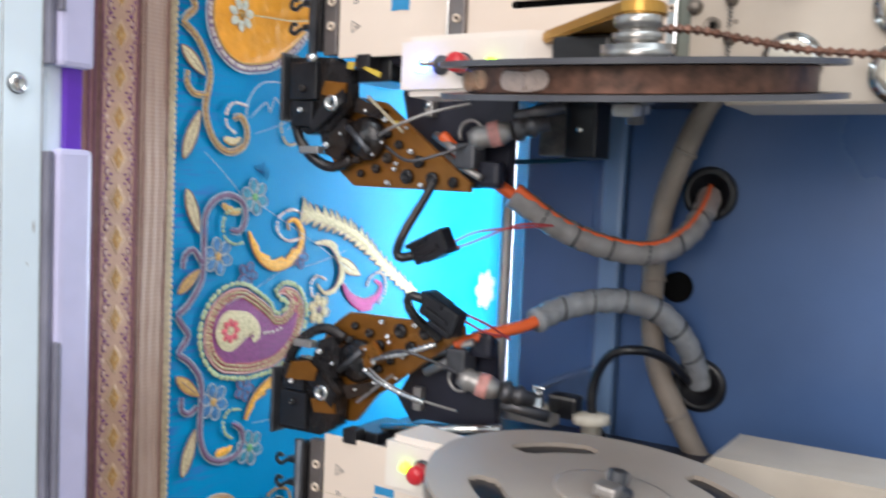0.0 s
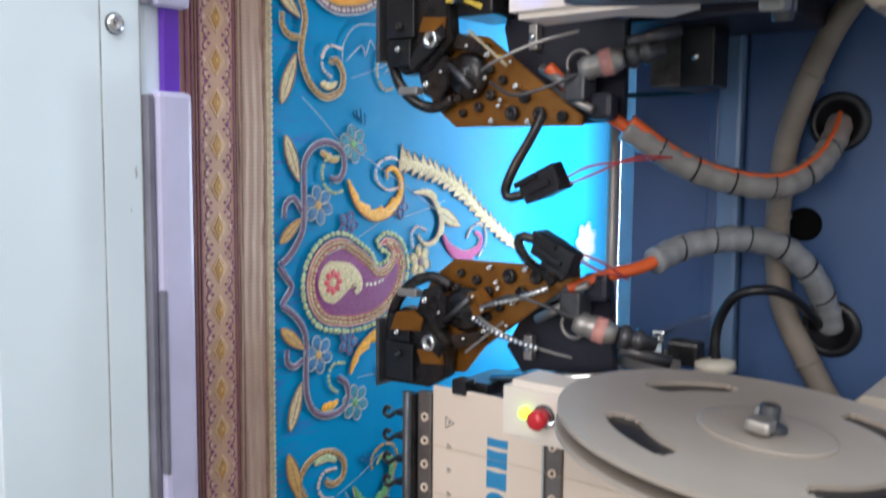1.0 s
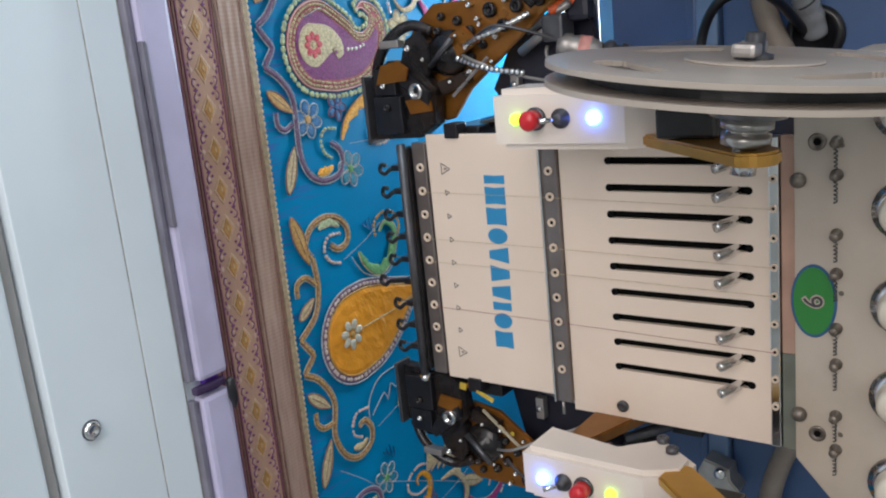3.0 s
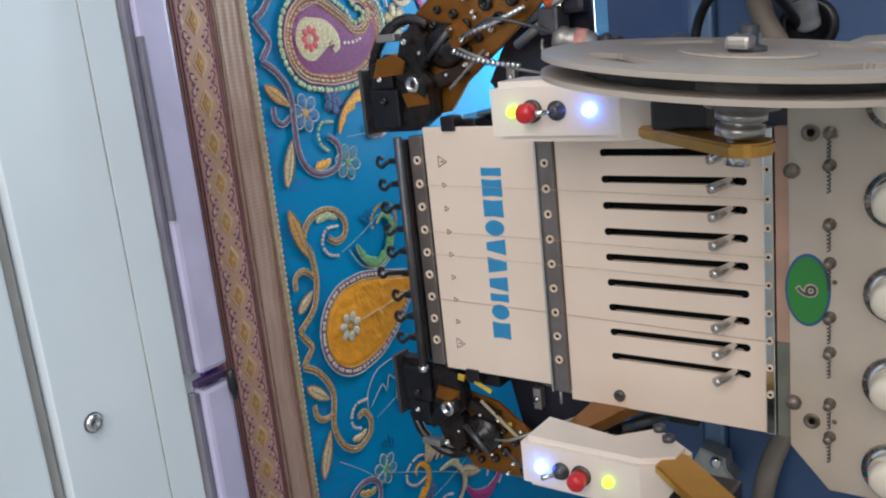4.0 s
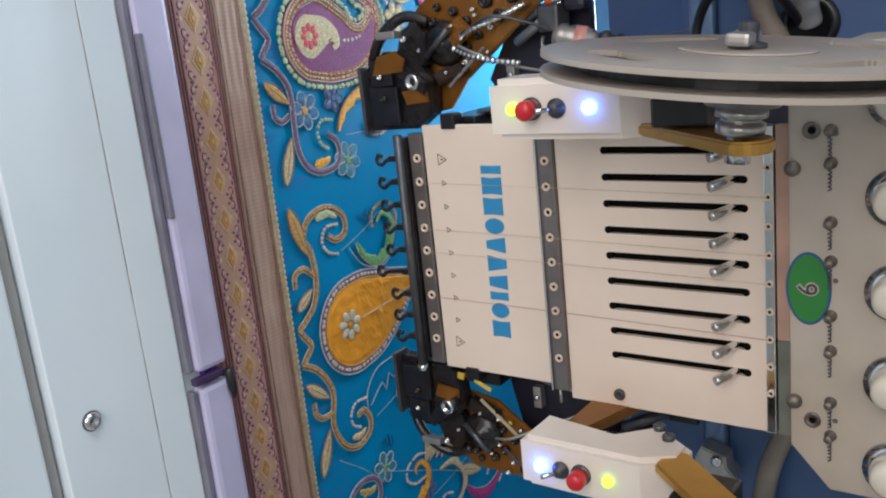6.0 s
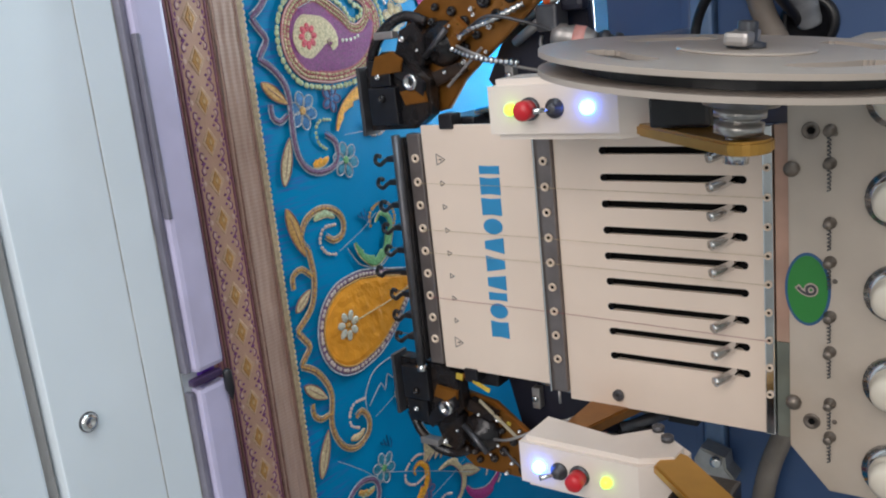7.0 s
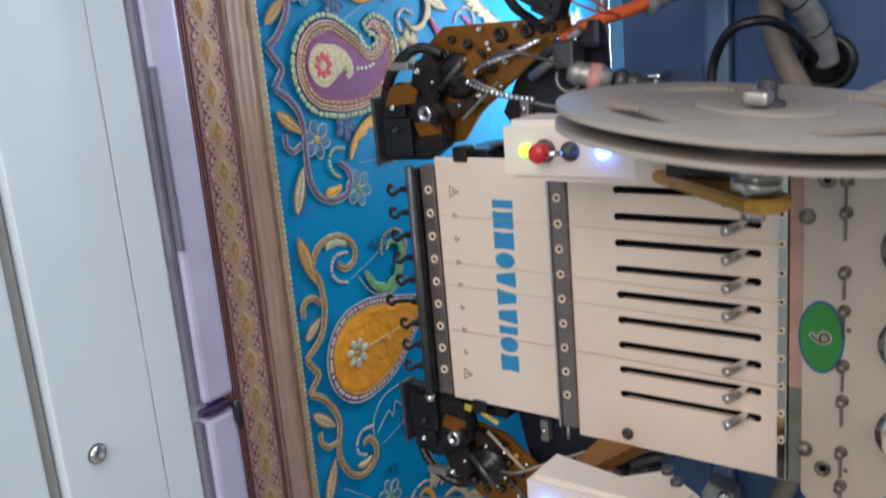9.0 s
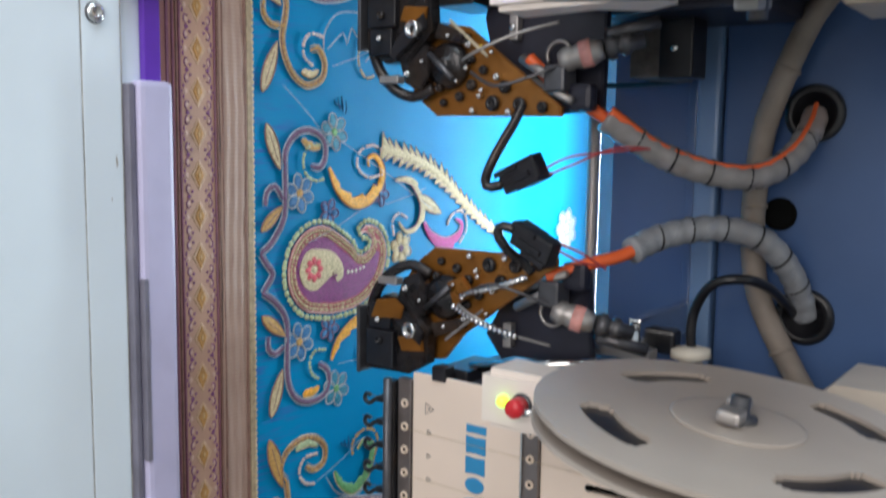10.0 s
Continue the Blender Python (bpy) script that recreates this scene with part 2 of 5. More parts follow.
def rod(bm, a, b, r, r2=None, n=14):
    a, b = Vector(a), Vector(b)
    m = Matrix.Translation((a + b) / 2) @ (b - a).to_track_quat("Z", "Y").to_matrix().to_4x4()
    bmesh.ops.create_cone(bm, cap_ends=True, segments=n, radius1=r, radius2=r if r2 is None else r2, depth=(b - a).length, matrix=m)
    return bm


def rodm(*a, **k):
    return rod(bmesh.new(), *a, **k)


def lathe(bm, a, axis, prof, n=28):
    """A turned body: prof is rows of (along, radius) from the place a along axis."""
    a, ax = Vector(a), Vector(axis).normalized()
    u = ax.orthogonal().normalized()
    w = ax.cross(u)
    rings = []
    for d, r in prof:
        rings.append([bm.verts.new(a + ax * d + (u * math.cos(2 * math.pi * i / n) + w * math.sin(2 * math.pi * i / n)) * max(r, 1e-5)) for i in range(n)])
    for p, q in zip(rings, rings[1:]):
        for i in range(n):
            bm.faces.new((p[i], p[(i + 1) % n], q[(i + 1) % n], q[i]))
    bm.faces.new(rings[0][::-1])
    bm.faces.new(rings[-1])
    return bm


def prism(bm, pts, y0, y1, axis="y", bevel=0.0):
    """A plate with the outline pts: (x, z) across y, or (y, z) across x."""
    put = (lambda p, d: (p[0], d, p[1])) if axis == "y" else (lambda p, d: (d, p[0], p[1])) if axis == "x" else (lambda p, d: (p[0], p[1], d))
    lo = [bm.verts.new(put(p, y0)) for p in pts]
    hi = [bm.verts.new(put(p, y1)) for p in pts]
    new_faces = [bm.faces.new(lo), bm.faces.new(hi[::-1])]
    n = len(pts)
    for i in range(n):
        new_faces.append(bm.faces.new((lo[i], hi[i], hi[(i + 1) % n], lo[(i + 1) % n])))
    if bevel:
        bmesh.ops.recalc_face_normals(bm, faces=new_faces)
        es = list({e for f in new_faces[:2] for e in f.edges})
        bmesh.ops.bevel(bm, geom=es, offset=bevel, segments=2, affect="EDGES")
    return bm


def spline(pts, step=0.004, closed=False):
    """A smooth line through the points, at even steps."""
    P = [Vector(p) for p in pts]
    n = len(P)
    out = []
    for i in range(n if closed else n - 1):
        p0 = P[(i - 1) % n] if closed or i > 0 else P[0]
        p1, p2 = P[i], P[(i + 1) % n]
        p3 = P[(i + 2) % n] if closed or i + 2 < n else P[-1]
        k = max(2, int((p2 - p1).length / step))
        for j in range(k):
            t = j / k
            out.append(0.5 * (2 * p1 + (p2 - p0) * t + (2 * p0 - 5 * p1 + 4 * p2 - p3) * t * t + (3 * p1 - p0 - 3 * p2 + p3) * t ** 3))
    if not closed:
        out.append(P[-1])
    return out


def tube(bm, pts, r, n=10, ripple=0.0, pitch=0.01):
    """A round line through the points (already smooth); ripple swells it every pitch metres."""
    P = [Vector(p) for p in pts]
    up = Vector((0.13, 0.31, 0.94))
    rings, run = [], 0.0
    for i, p in enumerate(P):
        d = (P[min(i + 1, len(P) - 1)] - P[max(i - 1, 0)]).normalized()
        u = (up - d * up.dot(d)).normalized()
        w = d.cross(u)
        up = u
        if i:
            run += (P[i] - P[i - 1]).length
        rr = (r[i] if isinstance(r, list) else r) * (1 + ripple * math.sin(2 * math.pi * run / pitch))
        rings.append([bm.verts.new(p + (u * math.cos(2 * math.pi * k / n) + w * math.sin(2 * math.pi * k / n)) * rr) for k in range(n)])
    for a, b in zip(rings, rings[1:]):
        for k in range(n):
            bm.faces.new((a[k], a[(k + 1) % n], b[(k + 1) % n], b[k]))
    bm.faces.new(rings[0][::-1])
    bm.faces.new(rings[-1])
    return bm


def wire(name, pts, r, material, parent, label="", ripple=0.0, pitch=0.01, n=10, step=0.004):
    return part(name, tube(bmesh.new(), spline(pts, step), r, n, ripple, pitch), material, parent, label, smooth=True)


# ---------------------------------------------------------------- the room
def room():
    x0, x1, y0, y1, z0, z1 = -3.0, 3.0, -2.5, 2.9, -0.92, 2.1
    tagged(part("floor", boxm(x0 - 0.2, x1 + 0.2, y0 - 0.2, y1 + 0.2, z0 - 0.1, z0), CONCRETE), "bare grey concrete workshop floor under the machine", "floor", kind="structure")
    tagged(part("ceiling", boxm(x0 - 0.2, x1 + 0.2, y0 - 0.2, y1 + 0.2, z1, z1 + 0.1), WALLP), "plain white painted workshop ceiling", "ceiling", kind="structure")

    def wall(name, along, at0, at1, lo, hi, wlo, whi, wz0, wz1):
        bm = bmesh.new()
        for a, b, c, d in ((lo, wlo, z0, z1), (whi, hi, z0, z1), (wlo, whi, z0, wz0), (wlo, whi, wz1, z1)):
            if along == "x":
                box(bm, a, b, at0, at1, c, d)
            else:
                box(bm, at0, at1, a, b, c, d)
        tagged(part(name, bm, WALLP), "white painted workshop wall with a window opening", "wall", kind="structure")

    wall("wall_south", "x", y0 - 0.2, y0, x0, x1, -2.4, -0.3, 0.1, 1.4)
    wall("wall_north", "x", y1, y1 + 0.2, x0, x1, -1.3, 0.7, 0.3, 1.4)
    wall("wall_west", "y", x0 - 0.2, x0, y0, y1, -1.5, 0.3, 0.25, 1.55)
    tagged(part("wall_east", boxm(x1, x1 + 0.2, y0, y1, z0, z1), WALLP), "plain white painted workshop wall", "wall", kind="structure")


room()


# ---------------------------------------------------------------- the machine's beam and table
def beam():
    b = thing("machine_beam", "blue hammered-paint steel beam of an embroidery machine", "machine beam", at=(0, 0.18, 0.3))
    b.location = (0, 0, 0)
    part("front_panel", boxm(-1.4, 1.2, 0.179, 0.45, 0.243, 0.85, bevel=0.003), BLUE_P, b)
    part("lower_panel", boxm(-1.4, 1.2, 0.184, 0.45, 0.148, 0.222, bevel=0.002), BLUE_P, b)
    part("ledge", boxm(-1.4, 1.2, 0.172, 0.43, 0.2235, 0.2415, bevel=0.003), BLUE_SHEEN, b, "folded blue ledge strip, its sheen painted in as a paler blue")
    part("ledge_lip", boxm(-1.4, 1.2, 0.1765, 0.40, 0.2145, 0.2225, bevel=0.0015), BLUE_P, b)
    rr = rodm((-1.4, 0.183, 0.131), (1.2, 0.183, 0.131), 0.0055)
    part("guide_rail", rr, GREYM, b, "grey steel round rail under the beam", smooth=True)
    for x in (-0.62, -0.05, 0.5):
        part("rail_bracket", boxm(x - 0.012, x + 0.012, 0.188, 0.24, 0.126, 0.1475, bevel=0.001), GREYM, b)
    part("lamp_housing", boxm(-0.45, -0.03, 0.33, 0.38, 0.1375, 0.1478, bevel=0.001), WHITE_P, b, "slim white lamp housing under the beam")
    # a black disc on the panel in place of the hole's dark depth
    for x, z in ((-0.217, 0.290),):
        part("hole_shade_disc", lathe(bmesh.new(), (x, 0.1775, z), (0, -1, 0), [(-0.0005, 0.0125), (0.0008, 0.0125), (0.001, 0.011), (0.0005, 0.0105)]), HOLE_SHADE, b, "round black cable hole")
    for x, z in ((-0.292, 0.311), (-0.141, 0.312)):
        bm = lathe(bmesh.new(), (x, 0.1785, z), (0, -1, 0), [(0, 0.0215), (0.002, 0.0215), (0.0040, 0.0200), (0.0045, 0.017), (0.003, 0.0145), (0.001, 0.0145)])
        part("grommet", bm, BLACKP, b, "round black rubber cable grommet", smooth=True)
    lug = part("beam_lug", prism(bmesh.new(), [(0.206, 0.228), (0.218, 0.222), (0.240, 0.226), (0.243, 0.236), (0.234, 0.242), (0.240, 0.252), (0.230, 0.257), (0.222, 0.250), (0.212, 0.249)], 0.150, 0.1708, bevel=0.0015), mat("cast_aluminium", (0.45, 0.44, 0.42), 0.38, 0.6, vary=0.15, scale=90, bump=0.2, bscale=500), b, "cast aluminium lug with a bolt")
    part("lug_bolt", lathe(bmesh.new(), (0.2155, 0.1498, 0.242), (0, -1, 0), [(0, 0.0052), (0.003, 0.0052), (0.0045, 0.0038), (0.0048, 0.002)], 16), CHROME, lug, smooth=True)
    # the table below the cloth
    t = thing("machine_table", "long grey machine table top below the cloth", "table")
    part("table_top", boxm(-1.3, 1.2, -0.10, 0.80, -0.05, -0.02, bevel=0.002), GREYM, t)
    for x in (-1.2, 1.1):
        for y in (-0.05, 0.72):
            part("leg", boxm(x - 0.04, x + 0.04, y - 0.04, y + 0.04, -0.92, -0.0505, bevel=0.003), BLUE_P, t)
    for x in (-1.35, 1.15):
        part("beam_column", boxm(x, x + 0.05, 0.2, 0.43, -0.92, 0.1475, bevel=0.003), BLUE_P, b)


beam()


def front_frame():
    f = thing("border_frame", "white powder-coated border frame rail with lilac clamp strips", "frame")
    part("rail_top", boxm(-1.1, 1.0, -0.2200, -0.1945, -0.012, 0.0080, bevel=0.0008), WHITE_P, f)
    part("rail_flat", boxm(-1.1, 1.0, -0.2855, -0.2204, -0.012, 0.0077, bevel=0.0008), WHITE_P, f)
    part("rail_lower", boxm(-1.1, 1.0, -0.2935, -0.2865, -0.015, -0.001, bevel=0.0015), GREYM, f, "brownish grey metal edge strip")
    grime = mat("brown_seam_dirt", (0.36, 0.34, 0.32), 0.8, vary=0.4, scale=90)
    for y in (-0.2202, -0.19405):
        pts = [(-1.0 + 0.03 * k, y + 0.0004 * noise.noise(Vector((k * 0.7, y * 40, 0))), 0.0076) for k in range(62)]
        part("seam_dirt", tube(bmesh.new(), pts, [0.00032 + 0.00018 * abs(noise.noise(Vector((k * 1.3, y * 9, 3)))) for k in range(62)], 5), grime, f, "brownish dirt in the rail's seam")
    for x, y, w, l in ((-0.2535, -0.199, 0.0007, 0.004), (-0.231, -0.203, 0.0003, 0.0012)):
        part("scuff", prism(bmesh.new(), [(x - l, y), (x - l * 0.3, y - w), (x + l, y - w * 0.2), (x + l * 0.4, y + w)], 0.0072, 0.0083, axis="z"), grime, f)
    part("front_board", boxm(-1.1, 1.0, -0.50, -0.2945, -0.02, 0.003, bevel=0.002), WHITE_P, f)
    for x in (-1.0, 0.0, 0.9):
        part("frame_carrier", boxm(x, x + 0.06, -0.48, -0.22, -0.0505, -0.0125, bevel=0.002), GREYM, f)
    part("clamp_channel", boxm(-1.1, 1.0, -0.1935, -0.1655, -0.012, 0.006, bevel=0.001), WHITE_P, f)
    part("tape", boxm(-1.0, 0.9, -0.1805, -0.1690, 0.0065, 0.0120, bevel=0.0008), PURPLE_P, f, "purple tape seen between the clamp strips")
    for x0, x1 in ((-0.62, -0.352), (-0.302, 0.038), (0.049, 0.32)):
        part("clamp_strip", boxm(x0, x1, -0.1885, -0.1645, 0.0065, 0.018, bevel=0.0035), LILAC, f, "lilac rubber clamp strip")
        part("clamp_edge", boxm(x0 + 0.002, x1 - 0.001, -0.1935, -0.1893, 0.0065, 0.0135, bevel=0.001), SLATE, f)
        part("clamp_seam", boxm(x0 + 0.12, x0 + 0.235, -0.1895, -0.1862, 0.0138, 0.0188, bevel=0.0008), SLATE, f)
    # the pen-like toggle between two strips
    tg = part("clamp_toggle", boxm(0.0410, 0.0460, -0.193, -0.168, 0.0125, 0.0185, bevel=0.0012), mat("dark_violet_plastic", (0.045, 0.025, 0.07), 0.4), f, "dark violet clamp toggle with a black handle")
    part("toggle_handle", lathe(bmesh.new(), (0.042, -0.1665, 0.0205), (1, 0.05, 0), [(0, 0.002), (0.002, 0.0032), (0.014, 0.0034), (0.021, 0.0012), (0.023, 0.0005)], 12), BLACKP, tg, "black plastic handle", smooth=True)
    for x, y in ((0.0405, -0.2640), (-0.339, -0.2110), (0.43, -0.264)):
        sc = thing("pan_head_screw", "nickel-plated pan head screw in the white frame rail", "screw", "frame screws")
        sc.location = (x, y, 0.0079)
        part("head", lathe(bmesh.new(), (0, 0, 0), (0, 0, 1), [(0, 0.0056), (0.0015, 0.0056), (0.0028, 0.0044), (0.0033, 0.0026), (0.0020, 0.0020)], 20), CHROME, sc, smooth=True)
        part("washer", lathe(bmesh.new(), (0, 0, -0.0001), (0, 0, 1), [(0, 0.0064), (0.0006, 0.0064), (0.0007, 0.006)], 20), DARKM, sc, smooth=True)


front_frame()


# ---------------------------------------------------------------- the embroidered cloth
def ribbon(bm, pts, width, z, h, off=0.0, step=0.003, closed=False):
    """A raised satin-stitch line: a flat arch swept along the points in the plane of the cloth."""
    P = spline([(p[0], p[1], 0) for p in pts], step, closed)
    n = len(P)
    rows = []
    for i, p in enumerate(P):
        a = P[(i - 1) % n] if closed else P[max(i - 1, 0)]
        b = P[(i + 1) % n] if closed else P[min(i + 1, n - 1)]
        d = (b - a).normalized()
        s = Vector((-d.y, d.x, 0))
        w = width / 2
        if not closed:
            w *= min(1.0, 0.45 + 0.55 * min(i, n - 1 - i) / 2)
        c = p + s * off
        rows.append([bm.verts.new(c + s * k * w + Vector((0, 0, z + hh * h))) for k, hh in ((-1, 0), (-0.6, 0.85), (0, 1), (0.6, 0.85), (1, 0))])
    m = n if closed else n - 1
    for i in range(m):
        p, q = rows[i], rows[(i + 1) % n]
        for k in range(4):
            bm.faces.new((p[k], p[k + 1], q[k + 1], q[k]))
    return bm


def dome(bm, x, y, z, r, h, n=8, sx=1.0, ang=0.0):
    """A bead or a padded spot of stitches."""
    ca, sa = math.cos(ang), math.sin(ang)

    def at(u, v, zz):
        return bm.verts.new((x + u * sx * ca - v * sa, y + u * sx * sa + v * ca, zz))
    lo = [at(r * math.cos(2 * math.pi * i / n), r * math.sin(2 * math.pi * i / n), z) for i in range(n)]
    mid = [at(0.78 * r * math.cos(2 * math.pi * i / n), 0.78 * r * math.sin(2 * math.pi * i / n), z + 0.7 * h) for i in range(n)]
    top = at(0, 0, z + h)
    for i in range(n):
        j = (i + 1) % n
        bm.faces.new((lo[i], lo[j], mid[j], mid[i]))
        bm.faces.new((mid[i], mid[j], top))
    return bm


def beads(bm, pts, r, z, h, gap, off=0.0, closed=False):
    P = spline([(p[0], p[1], 0) for p in pts], 0.0015, closed)
    run = gap
    for i in range(1, len(P)):
        d = P[i] - P[i - 1]
        run += d.length
        if run >= gap:
            run -= gap
            s = Vector((-d.y, d.x, 0)).normalized()
            c = P[i] + s * off
            dome(bm, c.x, c.y, z, r * random.uniform(0.88, 1.1), h, 7, 1.15, math.atan2(d.y, d.x))
    return bm


def leaf_pts(a, b, w, n=12, bend=0.0):
    """The outline of a pointed leaf from a to b."""
    a, b = Vector(a), Vector(b)
    d = b - a
    s = Vector((-d.y, d.x)).normalized()
    L, R = [], []
    for i in range(n + 1):
        t = i / n
        c = a + d * t + s * (bend * math.sin(math.pi * t))
        k = w / 2 * math.sin(math.pi * t ** 0.85) ** 0.8
        L.append(c + s * k)
        R.append(c - s * k)
    return L, R


def pad(bm, L, R, z, h):
    """A padded area of stitches between two side lines."""
    rows = []
    for l, r in zip(L, R):
        rows.append([bm.verts.new((l[0] + (r[0] - l[0]) * k, l[1] + (r[1] - l[1]) * k, z + hh * h)) for k, hh in ((0, 0), (0.15, 0.75), (0.5, 1), (0.85, 0.75), (1, 0))])
    for p, q in zip(rows, rows[1:]):
        for k in range(4):
            bm.faces.new((p[k], p[k + 1], q[k + 1], q[k]))
    return bm


def drop_sides(spine, inset):
    """Side lines of a drop shape: spine is rows of (x, y, radius), the first one a round end."""
    S = spline([(x, y, r) for x, y, r in spine], 0.003)
    d0 = (S[1] - S[0]).to_2d().normalized()
    L, R = [], []
    r0 = max(S[0].z - inset, 0.0004)
    for i in range(9):
        a = math.pi / 2 * (1 - i / 8)
        base = Vector((S[0].x, S[0].y)) - d0 * (r0 * math.sin(a))
        s = Vector((-d0.y, d0.x)) * (r0 * math.cos(a) + 1e-5)
        L.append(base + s)
        R.append(base - s)
    for i in range(1, len(S)):
        d = (S[min(i + 1, len(S) - 1)] - S[i - 1]).to_2d().normalized()
        r = max(S[i].z - inset, 0.0002)
        if S[i].z - inset <= 0:
            break
        s = Vector((-d.y, d.x)) * r
        p = Vector((S[i].x, S[i].y))
        L.append(p + s)
        R.append(p - s)
    return L, R


def outline(L, R):
    return [tuple(p) for p in L] + [tuple(p) for p in reversed(R)][:-1]


PERIOD = 0.476
cloth = thing("saree_cloth", "peacock blue silk saree with a brocade border and dense embroidery", "cloth")


def cloth_ground():
    def sheet(name, x0, x1, nx, ys, material, lift, label="", wave=0.0):
        bm = bmesh.new()
        rows = []
        for y in ys:
            rows.append([bm.verts.new((x0 + (x1 - x0) * i / nx, y + wave * noise.noise(Vector((x0 + i * (x1 - x0) / nx, y * 3, 7.0)) * 22), lift + wave * 0.5 * math.sin(y * 900 + 2.5 * noise.noise(Vector((x0 + (x1 - x0) * i / nx, 0.3, 1.0)) * 9)) + wave * 0.9 * noise.noise(Vector(((x0 + (x1 - x0) * i / nx) * 70, y * 25, 4.0))) + 0.0016 * noise.noise(Vector(((x0 + (x1 - x0) * i / nx) * 9, y * 14, 2.0))) * min(1.0, max(0.0, (y + 0.17) * 12)))) for i in range(nx + 1)])
        for a, b in zip(rows, rows[1:]):
            for i in range(nx):
                bm.faces.new((a[i], a[i + 1], b[i + 1], b[i]))
        ob = part(name, bm, material, cloth, label, smooth=True)
        mod = ob.modifiers.new("thickness", "SOLIDIFY")
        mod.thickness, mod.offset = 0.0006, -1
        return ob
    sheet("silk_ground", -1.0, 0.9, 160, [-0.100 + 0.02 * i for i in range(42)], SILK, -0.0012)
    sheet("brocade_border", -1.0, 0.9, 160, [-0.1650, -0.16, -0.15, -0.14, -0.13, -0.12, -0.1145], BORDER, 0.0004, "old rose brocade border with gold diamonds")
    sheet("woven_band", -1.0, 0.9, 420, [-0.1143 + 0.00139 * i for i in range(22)], NET, 0.0014, "beige woven band with striped edges", wave=0.0006)
    bm = bmesh.new()
    for i in range(420):
        dome(bm, -1.0 + i * 0.0045, -0.0855, -0.0008, 0.0028, 0.0030, 7)
    tagged(part("scalloped_edge", bm, CREAM_T, cloth, "beige scalloped cord along the band"), kind="stuff")
    plum = mat("plum_stripe", (0.20, 0.07, 0.11), 0.55, vary=0.2, scale=200)
    dun = mat("dun_stripe", (0.21, 0.11, 0.085), 0.6, vary=0.25, scale=200)
    tan = mat("tan_selvedge", (0.34, 0.25, 0.15), 0.6, vary=0.25, scale=260, bump=0.6, bscale=900)
    for y, w, m in ((-0.1562, 0.0016, plum), (-0.1520, 0.0010, plum), (-0.1492, 0.0008, dun), (-0.1466, 0.0012, plum), (-0.1186, 0.0009, plum), (-0.1158, 0.0014, dun), (-0.1125, 0.0006, dun), (-0.0925, 0.0013, dun), (-0.0888, 0.0042, tan)):
        part("border_stripe", boxm(-1.0, 0.9, y - w / 2, y + w / 2, 0.0006, 0.0019 if y < -0.114 else 0.0026), m, cloth)


cloth_ground()


